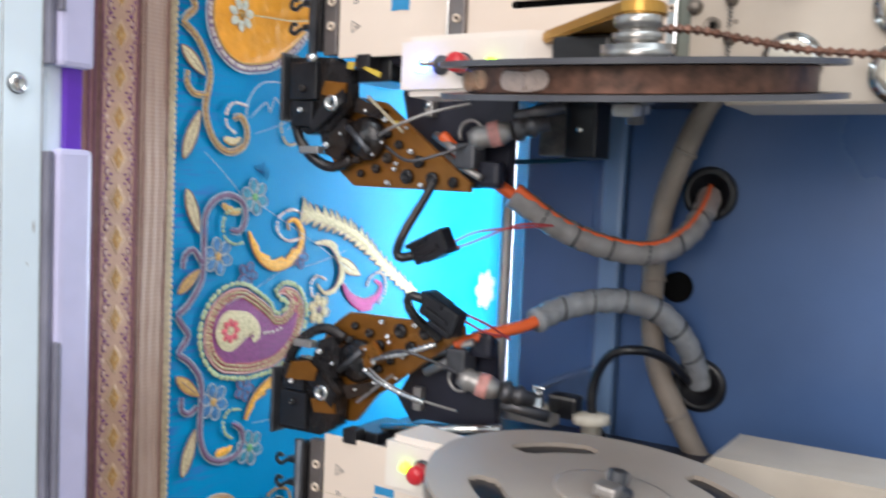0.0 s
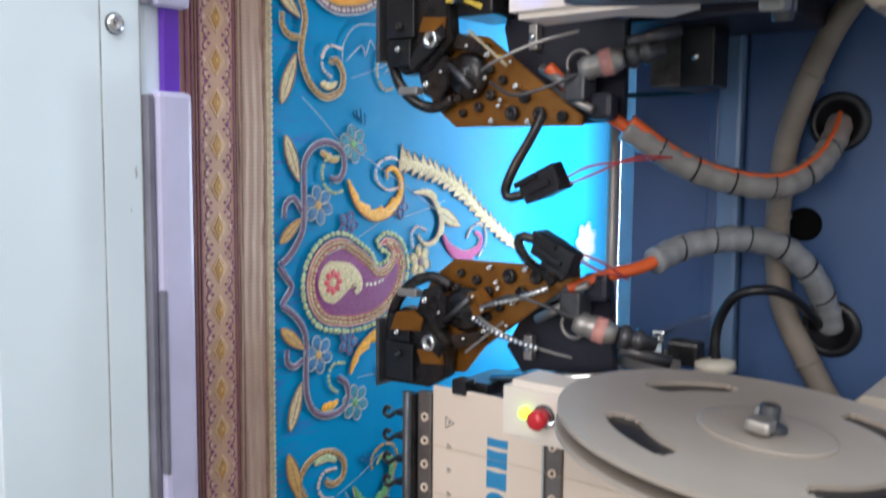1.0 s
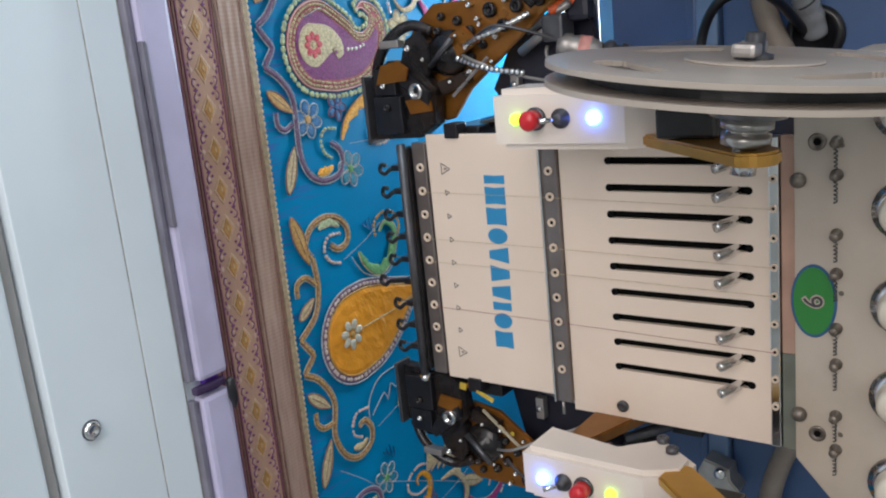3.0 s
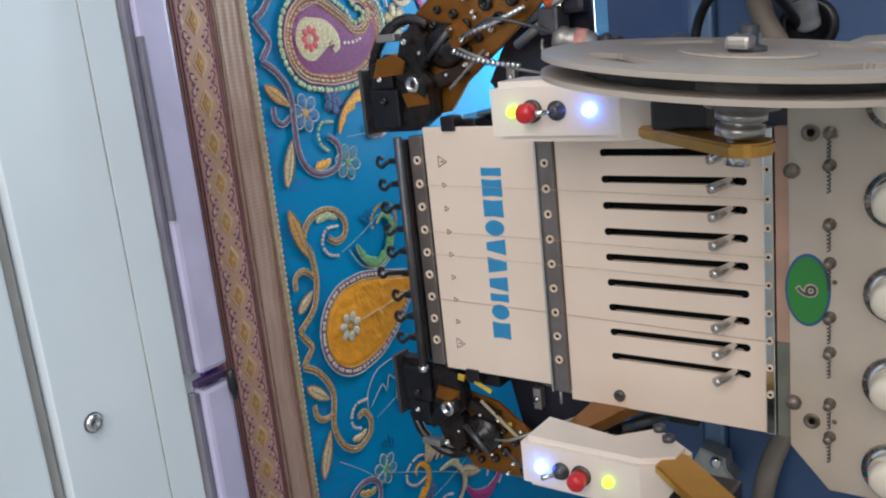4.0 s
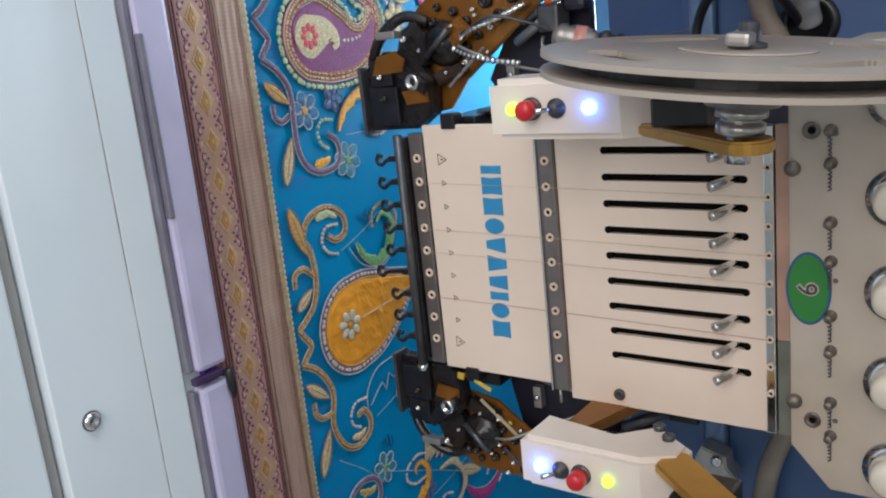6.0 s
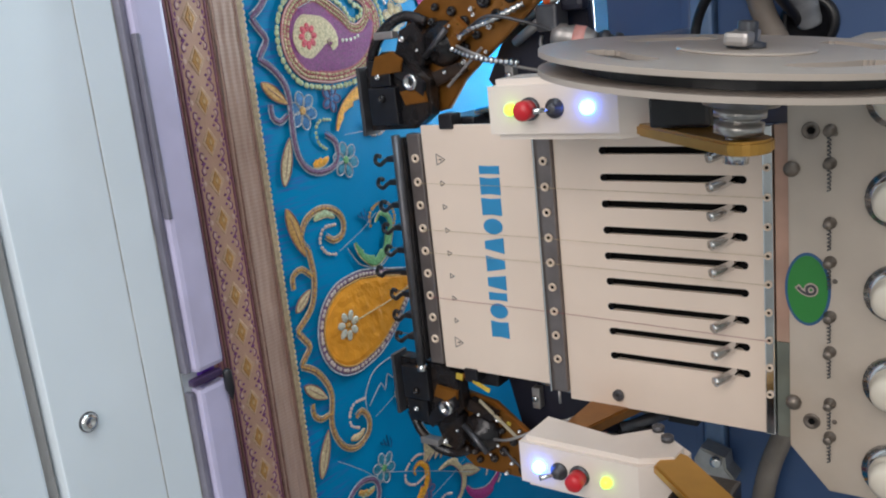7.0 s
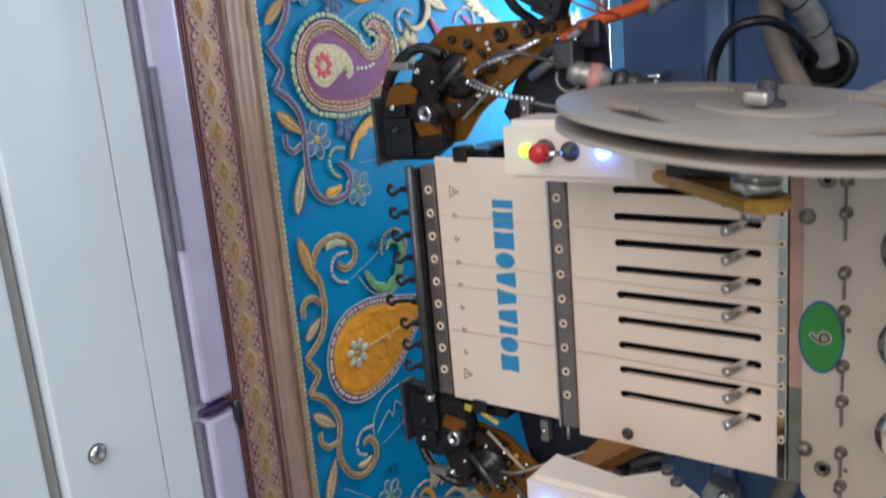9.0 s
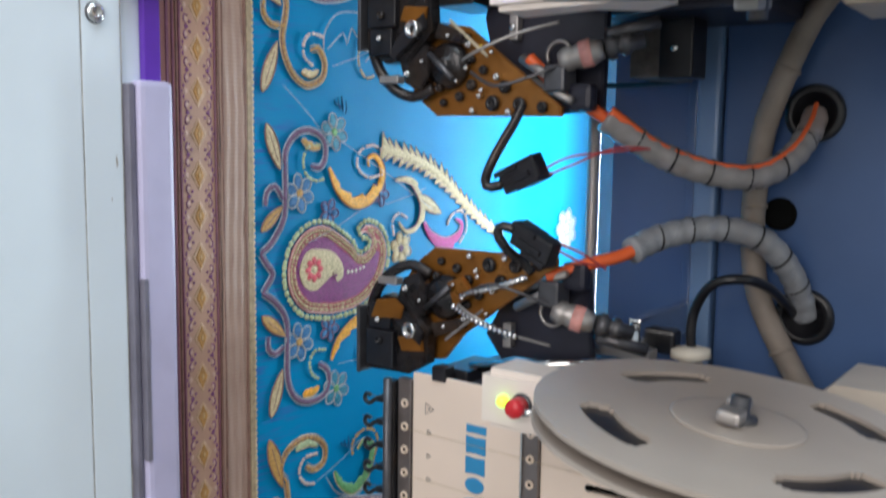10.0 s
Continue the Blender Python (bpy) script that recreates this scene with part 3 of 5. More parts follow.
def border_motifs():
    """Woven diamonds with curls on both sides, one mesh each, repeated along the border."""
    def dia(bm, x, y, a, b, z, h):
        v = [bm.verts.new((x + dx * a, y + dy * b, z)) for dx, dy in ((-1, 0), (0, -1), (1, 0), (0, 1))]
        w = [bm.verts.new((x + dx * a * 0.8, y + dy * b * 0.8, z + h)) for dx, dy in ((-1, 0), (0, -1), (1, 0), (0, 1))]
        bm.faces.new(w)
        for i in range(4):
            bm.faces.new((v[i], v[(i + 1) % 4], w[(i + 1) % 4], w[i]))
    part("pale_ground", boxm(-1.0, 0.9, -0.1457, -0.1193, 0.0005, 0.00125), woven("pale_brocade", (0.43, 0.25, 0.175), (0.53, 0.335, 0.23), 0.55, 300, 300, 0.6, 0.3, (0.36, 0.17, 0.16)), cloth, "beige brocade ground of the border")
    a = bmesh.new()
    dia(a, 0, 0, 0.0115, 0.0100, 0.0010, 0.0006)
    me_a = part("cream_diamond", a, mat("cream_brocade", (0.47, 0.30, 0.19), 0.55, vary=0.2, scale=250, bump=0.5, bscale=900), cloth)
    g = bmesh.new()
    dia(g, 0, 0, 0.0085, 0.0058, 0.0014, 0.0006)
    me_g = part("gold_diamond", g, mat("ochre_brocade", (0.42, 0.21, 0.06), 0.5, vary=0.25, scale=260, bump=0.5, bscale=900), cloth)
    c = bmesh.new()
    dia(c, 0, 0, 0.0028, 0.0020, 0.0018, 0.0005)
    me_c = part("diamond_heart", c, mat("pale_ochre_brocade", (0.50, 0.31, 0.14), 0.5, vary=0.2, scale=260), cloth)
    p = bmesh.new()
    for sy in (-1, 1):
        for sx in (-1, 1):
            ribbon(p, [(sx * 0.0125, sy * 0.0110), (sx * 0.0095, sy * 0.0140), (sx * 0.0060, sy * 0.0125), (sx * 0.0070, sy * 0.0095)], 0.0013, 0.0008, 0.0010, step=0.002)
            dia(p, sx * 0.0035, sy * 0.0150, 0.0022, 0.0014, 0.0010, 0.0005)
            dia(p, sx * 0.0105, sy * 0.0075, 0.0012, 0.0020, 0.0010, 0.0006)
        dia(p, 0.01365, sy * 0.0110, 0.0017, 0.0030, 0.0010, 0.0006)
        dia(p, 0.0, sy * 0.0165, 0.0010, 0.0016, 0.0010, 0.0006)
    me_p = part("purple_figure", p, mat("plum_brocade", (0.17, 0.045, 0.16), 0.55, vary=0.25, scale=260), cloth)
    w = bmesh.new()
    for sy in (-1, 1):
        for sx in (-1, 1):
            dome(w, sx * 0.0088, sy * 0.0118, 0.0009, 0.0022, 0.0008, 7)
        dome(w, 0, sy * 0.0128, 0.0009, 0.0024, 0.0008, 7)
    me_w = part("pale_spot", w, mat("pale_rose_brocade", (0.50, 0.33, 0.26), 0.55, vary=0.15, scale=260), cloth)
    for o in (me_p, me_w):
        o["kind"] = "stuff"
    obs = [me_a, me_g, me_c, me_p, me_w]
    xs = [-0.189 + 0.0273 * i for i in range(-16, 21)]
    for o in obs:
        o.location, o.scale = (xs[0], -0.1325, 0), (1, 0.76, 1)
    for x in xs[1:]:
        for o in obs:
            k = o.copy()
            scene.collection.objects.link(k)
            k.location = (x + random.uniform(-0.0003, 0.0003), -0.1325, 0)


border_motifs()
MOTIFS = []


def motif(name, layers, label=""):
    """A part of the cloth; each layer (bmesh, material) is one mesh under it."""
    base = part(name, layers[0][0], layers[0][1], cloth, label)
    if name in ("bead_trim", "feather_motif", "violet_tuft", "curl_motif"):
        base["kind"] = "stuff"
    for nm, bm, m in layers[1:]:
        tagged(part(nm, bm, m, base), kind="stuff" if "bead" in nm or "edge" in nm or "petal" in nm else "")
    base.scale.z = 0.55
    MOTIFS.append(base)


def vine(pts, core, w=0.0037):
    a, b = bmesh.new(), bmesh.new()
    ribbon(a, pts, w, 0.0, 0.0016)
    for s in (-1, 1):
        ribbon(b, pts, 0.0010, 0.0, 0.0010, s * (w / 2 + 0.0006))
    k = beads(bmesh.new(), pts, 0.00125, 0.0010, 0.0013, 0.0026)
    motif("vine", [(a, core), ("cord_edge", b, CREAM_T if core is BROWN_T else WHITE_T), ("twist_bead", k, GOLD_T if core is BROWN_T else core)], "couched cord vine with silver edging")


def leaf(a, b, w, m, edge=BROWN_T, bend=0.0):
    L, R = leaf_pts(a, b, w, bend=bend)
    c, e, v = bmesh.new(), bmesh.new(), bmesh.new()
    pad(c, L, R, 0, 0.0016)
    ribbon(e, outline(L, R), 0.0011, 0, 0.0015, closed=True)
    mid = [tuple((p + q) / 2) for p, q in zip(L, R)][2:-2]
    ribbon(v, mid, 0.0009, 0.0014, 0.0005)
    motif("leaf_motif", [(c, m), ("leaf_edge", e, edge), ("leaf_vein", v, edge)])


def flower(x, y, r, petal, heart, n=6, edge=WHITE_T):
    p, h, e = bmesh.new(), bmesh.new(), bmesh.new()
    for i in range(n):
        a = 2 * math.pi * i / n + 0.2
        cx, cy = x + 0.62 * r * math.cos(a), y + 0.62 * r * math.sin(a)
        dome(p, cx, cy, 0, 0.27 * r, 0.0011, 8, 1.35, a)
        ring = [(cx + 0.46 * r * math.cos(a) * math.cos(k) - 0.33 * r * math.sin(a) * math.sin(k), cy + 0.46 * r * math.sin(a) * math.cos(k) + 0.33 * r * math.cos(a) * math.sin(k)) for k in [j * math.pi / 4 for j in range(8)]]
        ribbon(e, ring, 0.0011, 0, 0.0013, closed=True)
    dome(h, x, y, 0.0003, 0.26 * r, 0.0020, 9)
    motif("flower_motif", [(p, petal), ("heart", h, heart), ("petal_edge", e, edge)])


def bead_line(pts, m, r=0.0015, gap=0.0037, closed=False):
    motif("bead_trim", [(beads(bmesh.new(), pts, r, 0, 0.0022, gap, closed=closed), m)])


def crest(pts, w, m, edge, teeth=4, side=1):
    """A tapered curl whose one side is cut in flames."""
    P = spline([(p[0], p[1], 0) for p in pts], 0.0022)
    n = len(P)
    c = bmesh.new()
    L, R = [], []
    for i, p in enumerate(P):
        d = (P[min(i + 1, n - 1)] - P[max(i - 1, 0)]).normalized()
        s = Vector((-d.y, d.x, 0)) * side
        t = i / (n - 1)
        k = w * math.sin(math.pi * min(1, 0.06 + t * 0.9)) ** 0.7
        saw = 1.0 + (0.9 * ((t * teeth * 1.6) % 1.0) if t < 0.62 else 0.0)
        L.append((p + s * k * 0.5 * saw).to_2d())
        R.append((p - s * k * 0.5).to_2d())
    pad(c, L, R, 0, 0.0017)
    e = bmesh.new()
    ribbon(e, [tuple(q) for q in R], 0.0009, 0, 0.0013)
    motif("curl_motif", [(c, m), ("curl_edge", e, edge)])


def feather():
    """The long plume with a saw-toothed edge."""
    spine = [(-0.262, 0.058), (-0.256, 0.085), (-0.249, 0.113), (-0.236, 0.142), (-0.217, 0.170), (-0.198, 0.200), (-0.178, 0.238)]
    P = spline([(p[0], p[1], 0) for p in spine], 0.0045)
    n = len(P)
    c, e = bmesh.new(), bmesh.new()
    for i in range(0, n - 3, 2):
        d = (P[min(i + 3, n - 1)] - P[i]).normalized()
        s = Vector((-d.y, d.x, 0))
        t = i / n
        w = 0.0125 * (1 - 0.45 * t) * random.uniform(0.85, 1.12)
        for k in (-1, 1):
            tip = P[i] + s * k * w - d * random.uniform(0.001, 0.004)
            q = P[i] + d * 0.0105 + s * k * 0.003
            pad(c, [(P[i] - d * 0.001).to_2d(), tip.to_2d()], [q.to_2d(), (tip + d * 0.0006).to_2d()], 0.0001 * (i % 4), 0.0011)
            ribbon(e, [tip.to_2d(), ((tip + q) / 2 - s * k * 0.0006).to_2d(), q.to_2d()], 0.0012 if t < 0.35 else 0.0007, 0.0003, 0.0012)
    ribbon(c, [tuple(p.to_2d()) for p in P], 0.0085, 0.0002, 0.0015)
    motif("feather_motif", [(c, CREAM_T), ("feather_edge", e, MAUVE_T)], "cream plume with a mauve saw-toothed edge")


def paisley():
    S = [(-0.168, -0.017, 0.0385), (-0.160, 0.006, 0.034), (-0.156, 0.026, 0.0265), (-0.162, 0.043, 0.0205), (-0.176, 0.053, 0.0155), (-0.190, 0.050, 0.0105), (-0.196, 0.038, 0.0075), (-0.193, 0.031, 0.0055)]
    a = bmesh.new()
    L, R = drop_sides(S, 0.004)
    pad(a, L, R, 0, 0.0012)
    b = bmesh.new()
    L2, R2 = drop_sides(S, 0.0008)
    beads(b, outline(L2, R2), 0.0024, 0, 0.0020, 0.0050, closed=True)
    g = bmesh.new()
    L3, R3 = drop_sides(S, 0.0078)
    beads(g, outline(L3, R3), 0.0013, 0.0010, 0.0018, 0.0030, closed=True)
    beads(g, outline(*drop_sides(S[:6], 0.0112)), 0.0011, 0.0010, 0.0016, 0.0028, closed=True)
    k = bmesh.new()
    ribbon(k, outline(*drop_sides(S, 0.0052)), 0.0013, 0.0006, 0.0014, closed=True)
    p = bmesh.new()
    L4, R4 = drop_sides(S[:5], 0.0128)
    pad(p, L4, R4, 0.0008, 0.0010)
    c = bmesh.new()
    S2 = [(-0.169, -0.023, 0.0165), (-0.171, -0.007, 0.0115), (-0.167, 0.004, 0.0058), (-0.161, 0.006, 0.0035), (-0.158, 0.001, 0.002)]
    L5, R5 = drop_sides(S2, 0.0)
    pad(c, L5, R5, 0.0016, 0.0011)
    r = bmesh.new()
    for i in range(8):
        t = 2 * math.pi * i / 8
        dome(r, -0.169 + 0.0066 * math.cos(t), -0.024 + 0.0066 * math.sin(t), 0.0024, 0.0029, 0.0010, 7, 1.3, t)
    h = bmesh.new()
    dome(h, -0.169, -0.024, 0.0026, 0.0022, 0.0013, 8)
    d = bmesh.new()
    beads(d, [(-0.163, 0.014), (-0.163, 0.026), (-0.165, 0.034)], 0.0016, 0.0014, 0.0014, 0.005)
    s = bmesh.new()
    ribbon(s, [(-0.160, 0.000), (-0.164, -0.003), (-0.166, 0.002)], 0.0016, 0.0024, 0.0007)
    motif("paisley_motif", [(a, MAROON_T), ("green_bead_edge", b, PALEGREEN_T), ("gold_bead_trim", g, CREAM_T), ("pink_cord", k, mat("rose_thread", (0.55, 0.32, 0.30), 0.5, scale=300)), ("purple_field", p, PURPLE_T), ("cream_drop", c, CREAM_T), ("red_petals", r, RED_T), ("petal_heart", h, CREAM_T), ("pearl_bead_dotting", d, PEARL), ("scroll", s, BROWN_T)], "purple paisley edged with green and gold beads")


def orange_drop():
    dx, dy = -0.0045, -0.002
    S = [(0.069, -0.013, 0.0415), (0.066, 0.010, 0.0395), (0.061, 0.034, 0.0300), (0.056, 0.054, 0.0185), (0.053, 0.070, 0.010), (0.052, 0.082, 0.006)]
    S = [(x + dx, y + dy, r) for x, y, r in S]
    f = bmesh.new()
    L, R = drop_sides(S, 0.0075)
    rows = []
    for i, (l, r) in enumerate(zip(L, R)):
        row = []
        for k in range(15):
            q = l + (r - l) * (k / 14)
            hgt = 0.0012 + 0.0022 * max(0.0, noise.noise(Vector((q.x * 90, q.y * 90, 5.0)))) + 0.0016 * max(0.0, noise.noise(Vector((q.x * 160, q.y * 160, 1.0))))
            row.append(f.verts.new((q.x, q.y, 0.0004 + hgt * (1 if 0 < k < 14 else 0.2))))
        rows.append(row)
    for p, q in zip(rows, rows[1:]):
        for k in range(14):
            f.faces.new((p[k], p[k + 1], q[k + 1], q[k]))
    w, b, g = bmesh.new(), bmesh.new(), bmesh.new()
    ribbon(w, outline(*drop_sides(S, 0.0)), 0.0013, 0, 0.0013, closed=True)
    beads(b, outline(*drop_sides(S, 0.0038)), 0.0018, 0.0003, 0.0018, 0.0046, closed=True)
    ribbon(g, outline(*drop_sides(S, 0.0072)), 0.0018, 0, 0.0018, closed=True)
    bd = bmesh.new()
    ribbon(bd, outline(*drop_sides(S, 0.0038)), 0.0060, 0, 0.0007, closed=True)
    pt = bmesh.new()
    for i in range(7):
        t = 2 * math.pi * i / 7
        dome(pt, 0.067 + dx + 0.0085 * math.cos(t), -0.020 + dy + 0.0085 * math.sin(t), 0.0030, 0.0034, 0.0016, 8, 1.4, t)
    h = bmesh.new()
    dome(h, 0.067 + dx, -0.020 + dy, 0.0034, 0.0026, 0.002, 8)
    motif("drop_motif", [(f, ORANGE_T), ("silver_cord", w, WHITE_T), ("dark_ground", bd, MAUVE_T), ("pearl_bead_trim", b, PEARL), ("gold_cord", g, GOLD_T), ("silver_petals", pt, mat("silver_petal_thread", (0.46, 0.44, 0.36), 0.4, vary=0.2, scale=300)), ("petal_heart", h, GOLD_T)], "quilted orange satin drop with a pearl edge")
    for bm_pts in ([(0.066 + dx, -0.014 + dy), (0.064 + dx, 0.01), (0.062 + dx, 0.035), (0.050, 0.076)],):
        motif("loose_stitch", [(ribbon(bmesh.new(), bm_pts, 0.0011, 0.0042, 0.0006), CREAM_T)])


def embroidery():
    paisley()
    orange_drop()
    feather()
    vine([(-0.248, -0.053), (-0.260, -0.052), (-0.271, -0.043), (-0.275, -0.028), (-0.269, -0.013), (-0.256, -0.010), (-0.247, -0.016), (-0.248, -0.026)], MAUVE_T)
    vine([(-0.248, -0.053), (-0.219, -0.053), (-0.207, -0.056), (-0.193, -0.067), (-0.186, -0.078)], MAUVE_T)
    vine([(-0.186, -0.078), (-0.178, -0.072), (-0.170, -0.066), (-0.163, -0.071), (-0.157, -0.076)], MAUVE_T)
    vine([(-0.157, -0.076), (-0.147, -0.062), (-0.130, -0.052), (-0.092, -0.052), (-0.074, -0.045), (-0.066, -0.030), (-0.068, -0.012), (-0.078, -0.006), (-0.088, -0.009), (-0.094, -0.018)], MAUVE_T)
    vine([(-0.010, -0.054), (-0.020, -0.060), (-0.033, -0.052), (-0.038, -0.036), (-0.034, -0.020), (-0.024, -0.011), (-0.013, -0.013), (-0.010, -0.024), (-0.016, -0.033)], BROWN_T)
    vine([(-0.010, -0.054), (0.014, -0.052), (0.035, -0.059), (0.049, -0.078)], BROWN_T)
    vine([(0.049, -0.078), (0.057, -0.072), (0.065, -0.067), (0.071, -0.073), (0.077, -0.079)], BROWN_T)
    vine([(0.077, -0.079), (0.088, -0.063), (0.110, -0.051), (0.138, -0.055), (0.159, -0.046), (0.168, -0.030), (0.162, -0.014), (0.150, -0.011), (0.140, -0.018), (0.142, -0.026)], BROWN_T)
    vine([(-0.220, -0.073), (-0.230, -0.071), (-0.234, -0.063), (-0.224, -0.055)], MAUVE_T, 0.0031)
    vine([(-0.124, -0.071), (-0.115, -0.071), (-0.110, -0.064), (-0.114, -0.055)], MAUVE_T, 0.0031)
    vine([(0.016, -0.075), (0.006, -0.074), (0.003, -0.064), (0.011, -0.054)], BROWN_T, 0.0031)
    vine([(0.111, -0.073), (0.120, -0.073), (0.127, -0.066), (0.127, -0.055)], BROWN_T, 0.0031)
    for a, b, w, m in (((-0.279, -0.071), (-0.246, -0.058), 0.0105, CREAM_T), ((-0.202, -0.077), (-0.219, -0.056), 0.0085, GOLD_T), ((-0.140, -0.077), (-0.122, -0.054), 0.0095, GOLD_T), ((-0.063, -0.069), (-0.097, -0.057), 0.0105, CREAM_T),
                       ((-0.046, -0.071), (-0.006, -0.058), 0.0115, GOLD_T), ((0.034, -0.076), (0.021, -0.058), 0.0085, CREAM_T), ((0.094, -0.079), (0.113, -0.056), 0.0095, CREAM_T), ((0.175, -0.075), (0.139, -0.060), 0.0105, CREAM_T), ((-0.220, 0.106), (-0.203, 0.142), 0.012, CREAM_T)):
        leaf(a, b, w, m)
    for x, y, r, p, h in ((-0.274, 0.000, 0.0138, TEAL_T, GREEN_T), (-0.228, -0.038, 0.0138, VIOLET_T, GOLD_T), (-0.115, -0.039, 0.0138, VIOLET_T, GOLD_T), (-0.070, 0.002, 0.0138, TEAL_T, GREEN_T)):
        flower(x, y, r, p, h)
    for x, y in ((-0.212, -0.006), (-0.120, -0.006), (-0.224, 0.056), (-0.128, 0.060)):
        flower(x, y, 0.010, VIOLET_T, VIOLET_T, 5, MAUVE_T)
    flower(-0.176, 0.084, 0.0135, CREAM_T, MAUVE_T, 6, CREAM_T)
    flower(-0.172, 0.382, 0.022, WHITE_T, CREAM_T, 7, WHITE_T)
    crest([(-0.247, -0.006), (-0.229, 0.004), (-0.218, 0.021), (-0.219, 0.040), (-0.230, 0.055), (-0.245, 0.058), (-0.255, 0.049), (-0.253, 0.040), (-0.247, 0.041)], 0.0085, YELLOW_T, BROWN_T, 4, 1)
    crest([(-0.094, -0.004), (-0.108, 0.004), (-0.119, 0.020), (-0.124, 0.040), (-0.116, 0.056), (-0.102, 0.058), (-0.092, 0.048)], 0.0085, YELLOW_T, BROWN_T, 4, -1)
    crest([(-0.002, 0.000), (0.010, 0.006), (0.021, 0.022), (0.014, 0.038), (0.000, 0.046), (-0.012, 0.046), (-0.018, 0.036), (-0.012, 0.028)], 0.0075, GREEN_T, CREAM_T, 4, 1)
    crest([(-0.235, 0.075), (-0.232, 0.098), (-0.212, 0.113), (-0.194, 0.107), (-0.190, 0.091), (-0.199, 0.080)], 0.0065, CREAM_T, MAUVE_T, 2, 1)
    crest([(-0.197, 0.116), (-0.184, 0.128), (-0.176, 0.150), (-0.181, 0.170), (-0.191, 0.175), (-0.197, 0.164)], 0.0095, PINK_T, WHITE_T, 1, -1)
    crest([(-0.268, -0.036), (-0.262, -0.024), (-0.262, -0.016)], 0.0050, GOLD_T, CREAM_T, 2, 1)
    crest([(-0.072, -0.036), (-0.073, -0.024), (-0.076, -0.018)], 0.0060, YELLOW_T, CREAM_T, 2, 1)
    crest([(-0.031, -0.044), (-0.033, -0.030), (-0.028, -0.020)], 0.0055, PALEGREEN_T, CREAM_T, 2, 1)
    crest([(0.158, -0.036), (0.160, -0.026), (0.156, -0.018)], 0.0050, CREAM_T, GOLD_T, 2, 1)
    bead_line([(-0.264, -0.016), (-0.263, -0.028), (-0.254, -0.034), (-0.243, -0.032), (-0.237, -0.022), (-0.238, -0.012)], PALEGREEN_T)
    bead_line([(-0.104, -0.010), (-0.105, -0.022), (-0.098, -0.028), (-0.088, -0.026), (-0.082, -0.018)], PALEGREEN_T)
    bead_line([(-0.022, -0.020), (-0.022, -0.034), (-0.012, -0.040), (-0.002, -0.034), (0.002, -0.022)], PEARL)
    bead_line([(0.131, -0.012), (0.130, -0.026), (0.137, -0.033), (0.147, -0.033), (0.153, -0.024)], PEARL)
    bead_line([(-0.240, 0.058), (-0.238, 0.040), (-0.247, 0.027), (-0.259, 0.030), (-0.264, 0.045), (-0.260, 0.058)], PEARL)
    bead_line([(-0.090, 0.060), (-0.084, 0.048), (-0.086, 0.034), (-0.096, 0.030)], PEARL)
    bead_line([(0.002, 0.048), (-0.012, 0.054), (-0.024, 0.048), (-0.027, 0.034), (-0.020, 0.022), (-0.008, 0.022)], GOLD_T)
    bead_line([(-0.188, 0.074), (-0.200, 0.072), (-0.206, 0.080), (-0.202, 0.092)], PEARL)
    bead_line([(-0.192, 0.152), (-0.200, 0.158), (-0.204, 0.172), (-0.196, 0.182), (-0.184, 0.182), (-0.174, 0.172)], PEARL)
    bead_line([(0.135, 0.052), (0.128, 0.040), (0.134, 0.030), (0.147, 0.028), (0.158, 0.036), (0.156, 0.048)], CREAM_T)
    # outlines still to be filled, and long loose threads
    for pts in ([(0.141, -0.012), (0.126, -0.010), (0.111, 0.006), (0.108, 0.040)], [(0.140, -0.008), (0.126, 0.010), (0.134, 0.014), (0.121, 0.020), (0.127, 0.026), (0.121, 0.036)],
                [(0.000, -0.010), (0.018, 0.004), (0.026, 0.028), (0.018, 0.044)], [(0.146, 0.036), (0.139, 0.046), (0.146, 0.054)]):
        motif("outline_stitch", [(ribbon(bmesh.new(), pts, 0.0011, 0, 0.0010), WHITE_T)])
    for a, b in (((-0.307, -0.055), (-0.262, -0.004)), ((-0.09, 0.004), (-0.088, 0.066)), ((0.152, -0.003), (0.133, 0.05)), ((-0.215, 0.062), (-0.227, 0.118)), ((-0.19, -0.03), (-0.212, 0.03)), ((0.203, -0.006), (0.27, 0.13)), ((0.0, -0.02), (-0.02, 0.03))):
        motif("loose_thread", [(tube(bmesh.new(), spline([(*a, 0.0012), ((a[0] + b[0]) / 2, (a[1] + b[1]) / 2 + 0.003, 0.0028), (*b, 0.0012)], 0.01), 0.0003, 5), WHITE_T)])
    for x, y in ((-0.300, 0.004), (-0.025, 0.012), (0.176, 0.004)):
        b = bmesh.new()
        for dx, dy, ex, ey in ((0, 0, 0.008, 0.003), (-0.002, 0.004, 0.010, 0.006), (0.002, 0.009, 0.012, 0.008), (0.001, -0.004, 0.006, 0.004)):
            ribbon(b, [(x + dx, y + dy), (x + dx + ex / 2, y + dy + 0.001), (x + ex, y + ey)], 0.0012, 0, 0.0011)
        motif("violet_tuft", [(b, VIOLET_T)])


embroidery()
for base in list(MOTIFS):
    for k in (-1, 1):
        copy_thing(base, Matrix.Translation((k * PERIOD, 0, 0)))


# ---------------------------------------------------------------- sewing heads
EYES = [-0.072 + 0.018 * i for i in range(9)]


def eyelet(bm, x, y, z, r=0.0034):
    prof = [(0, r), (0.0012, r), (0.0016, r * 0.8), (0.0012, r * 0.5), (0.0002, r * 0.48)]
    lathe(bm, (x, y, z), (0, -1, 0), prof, 14)


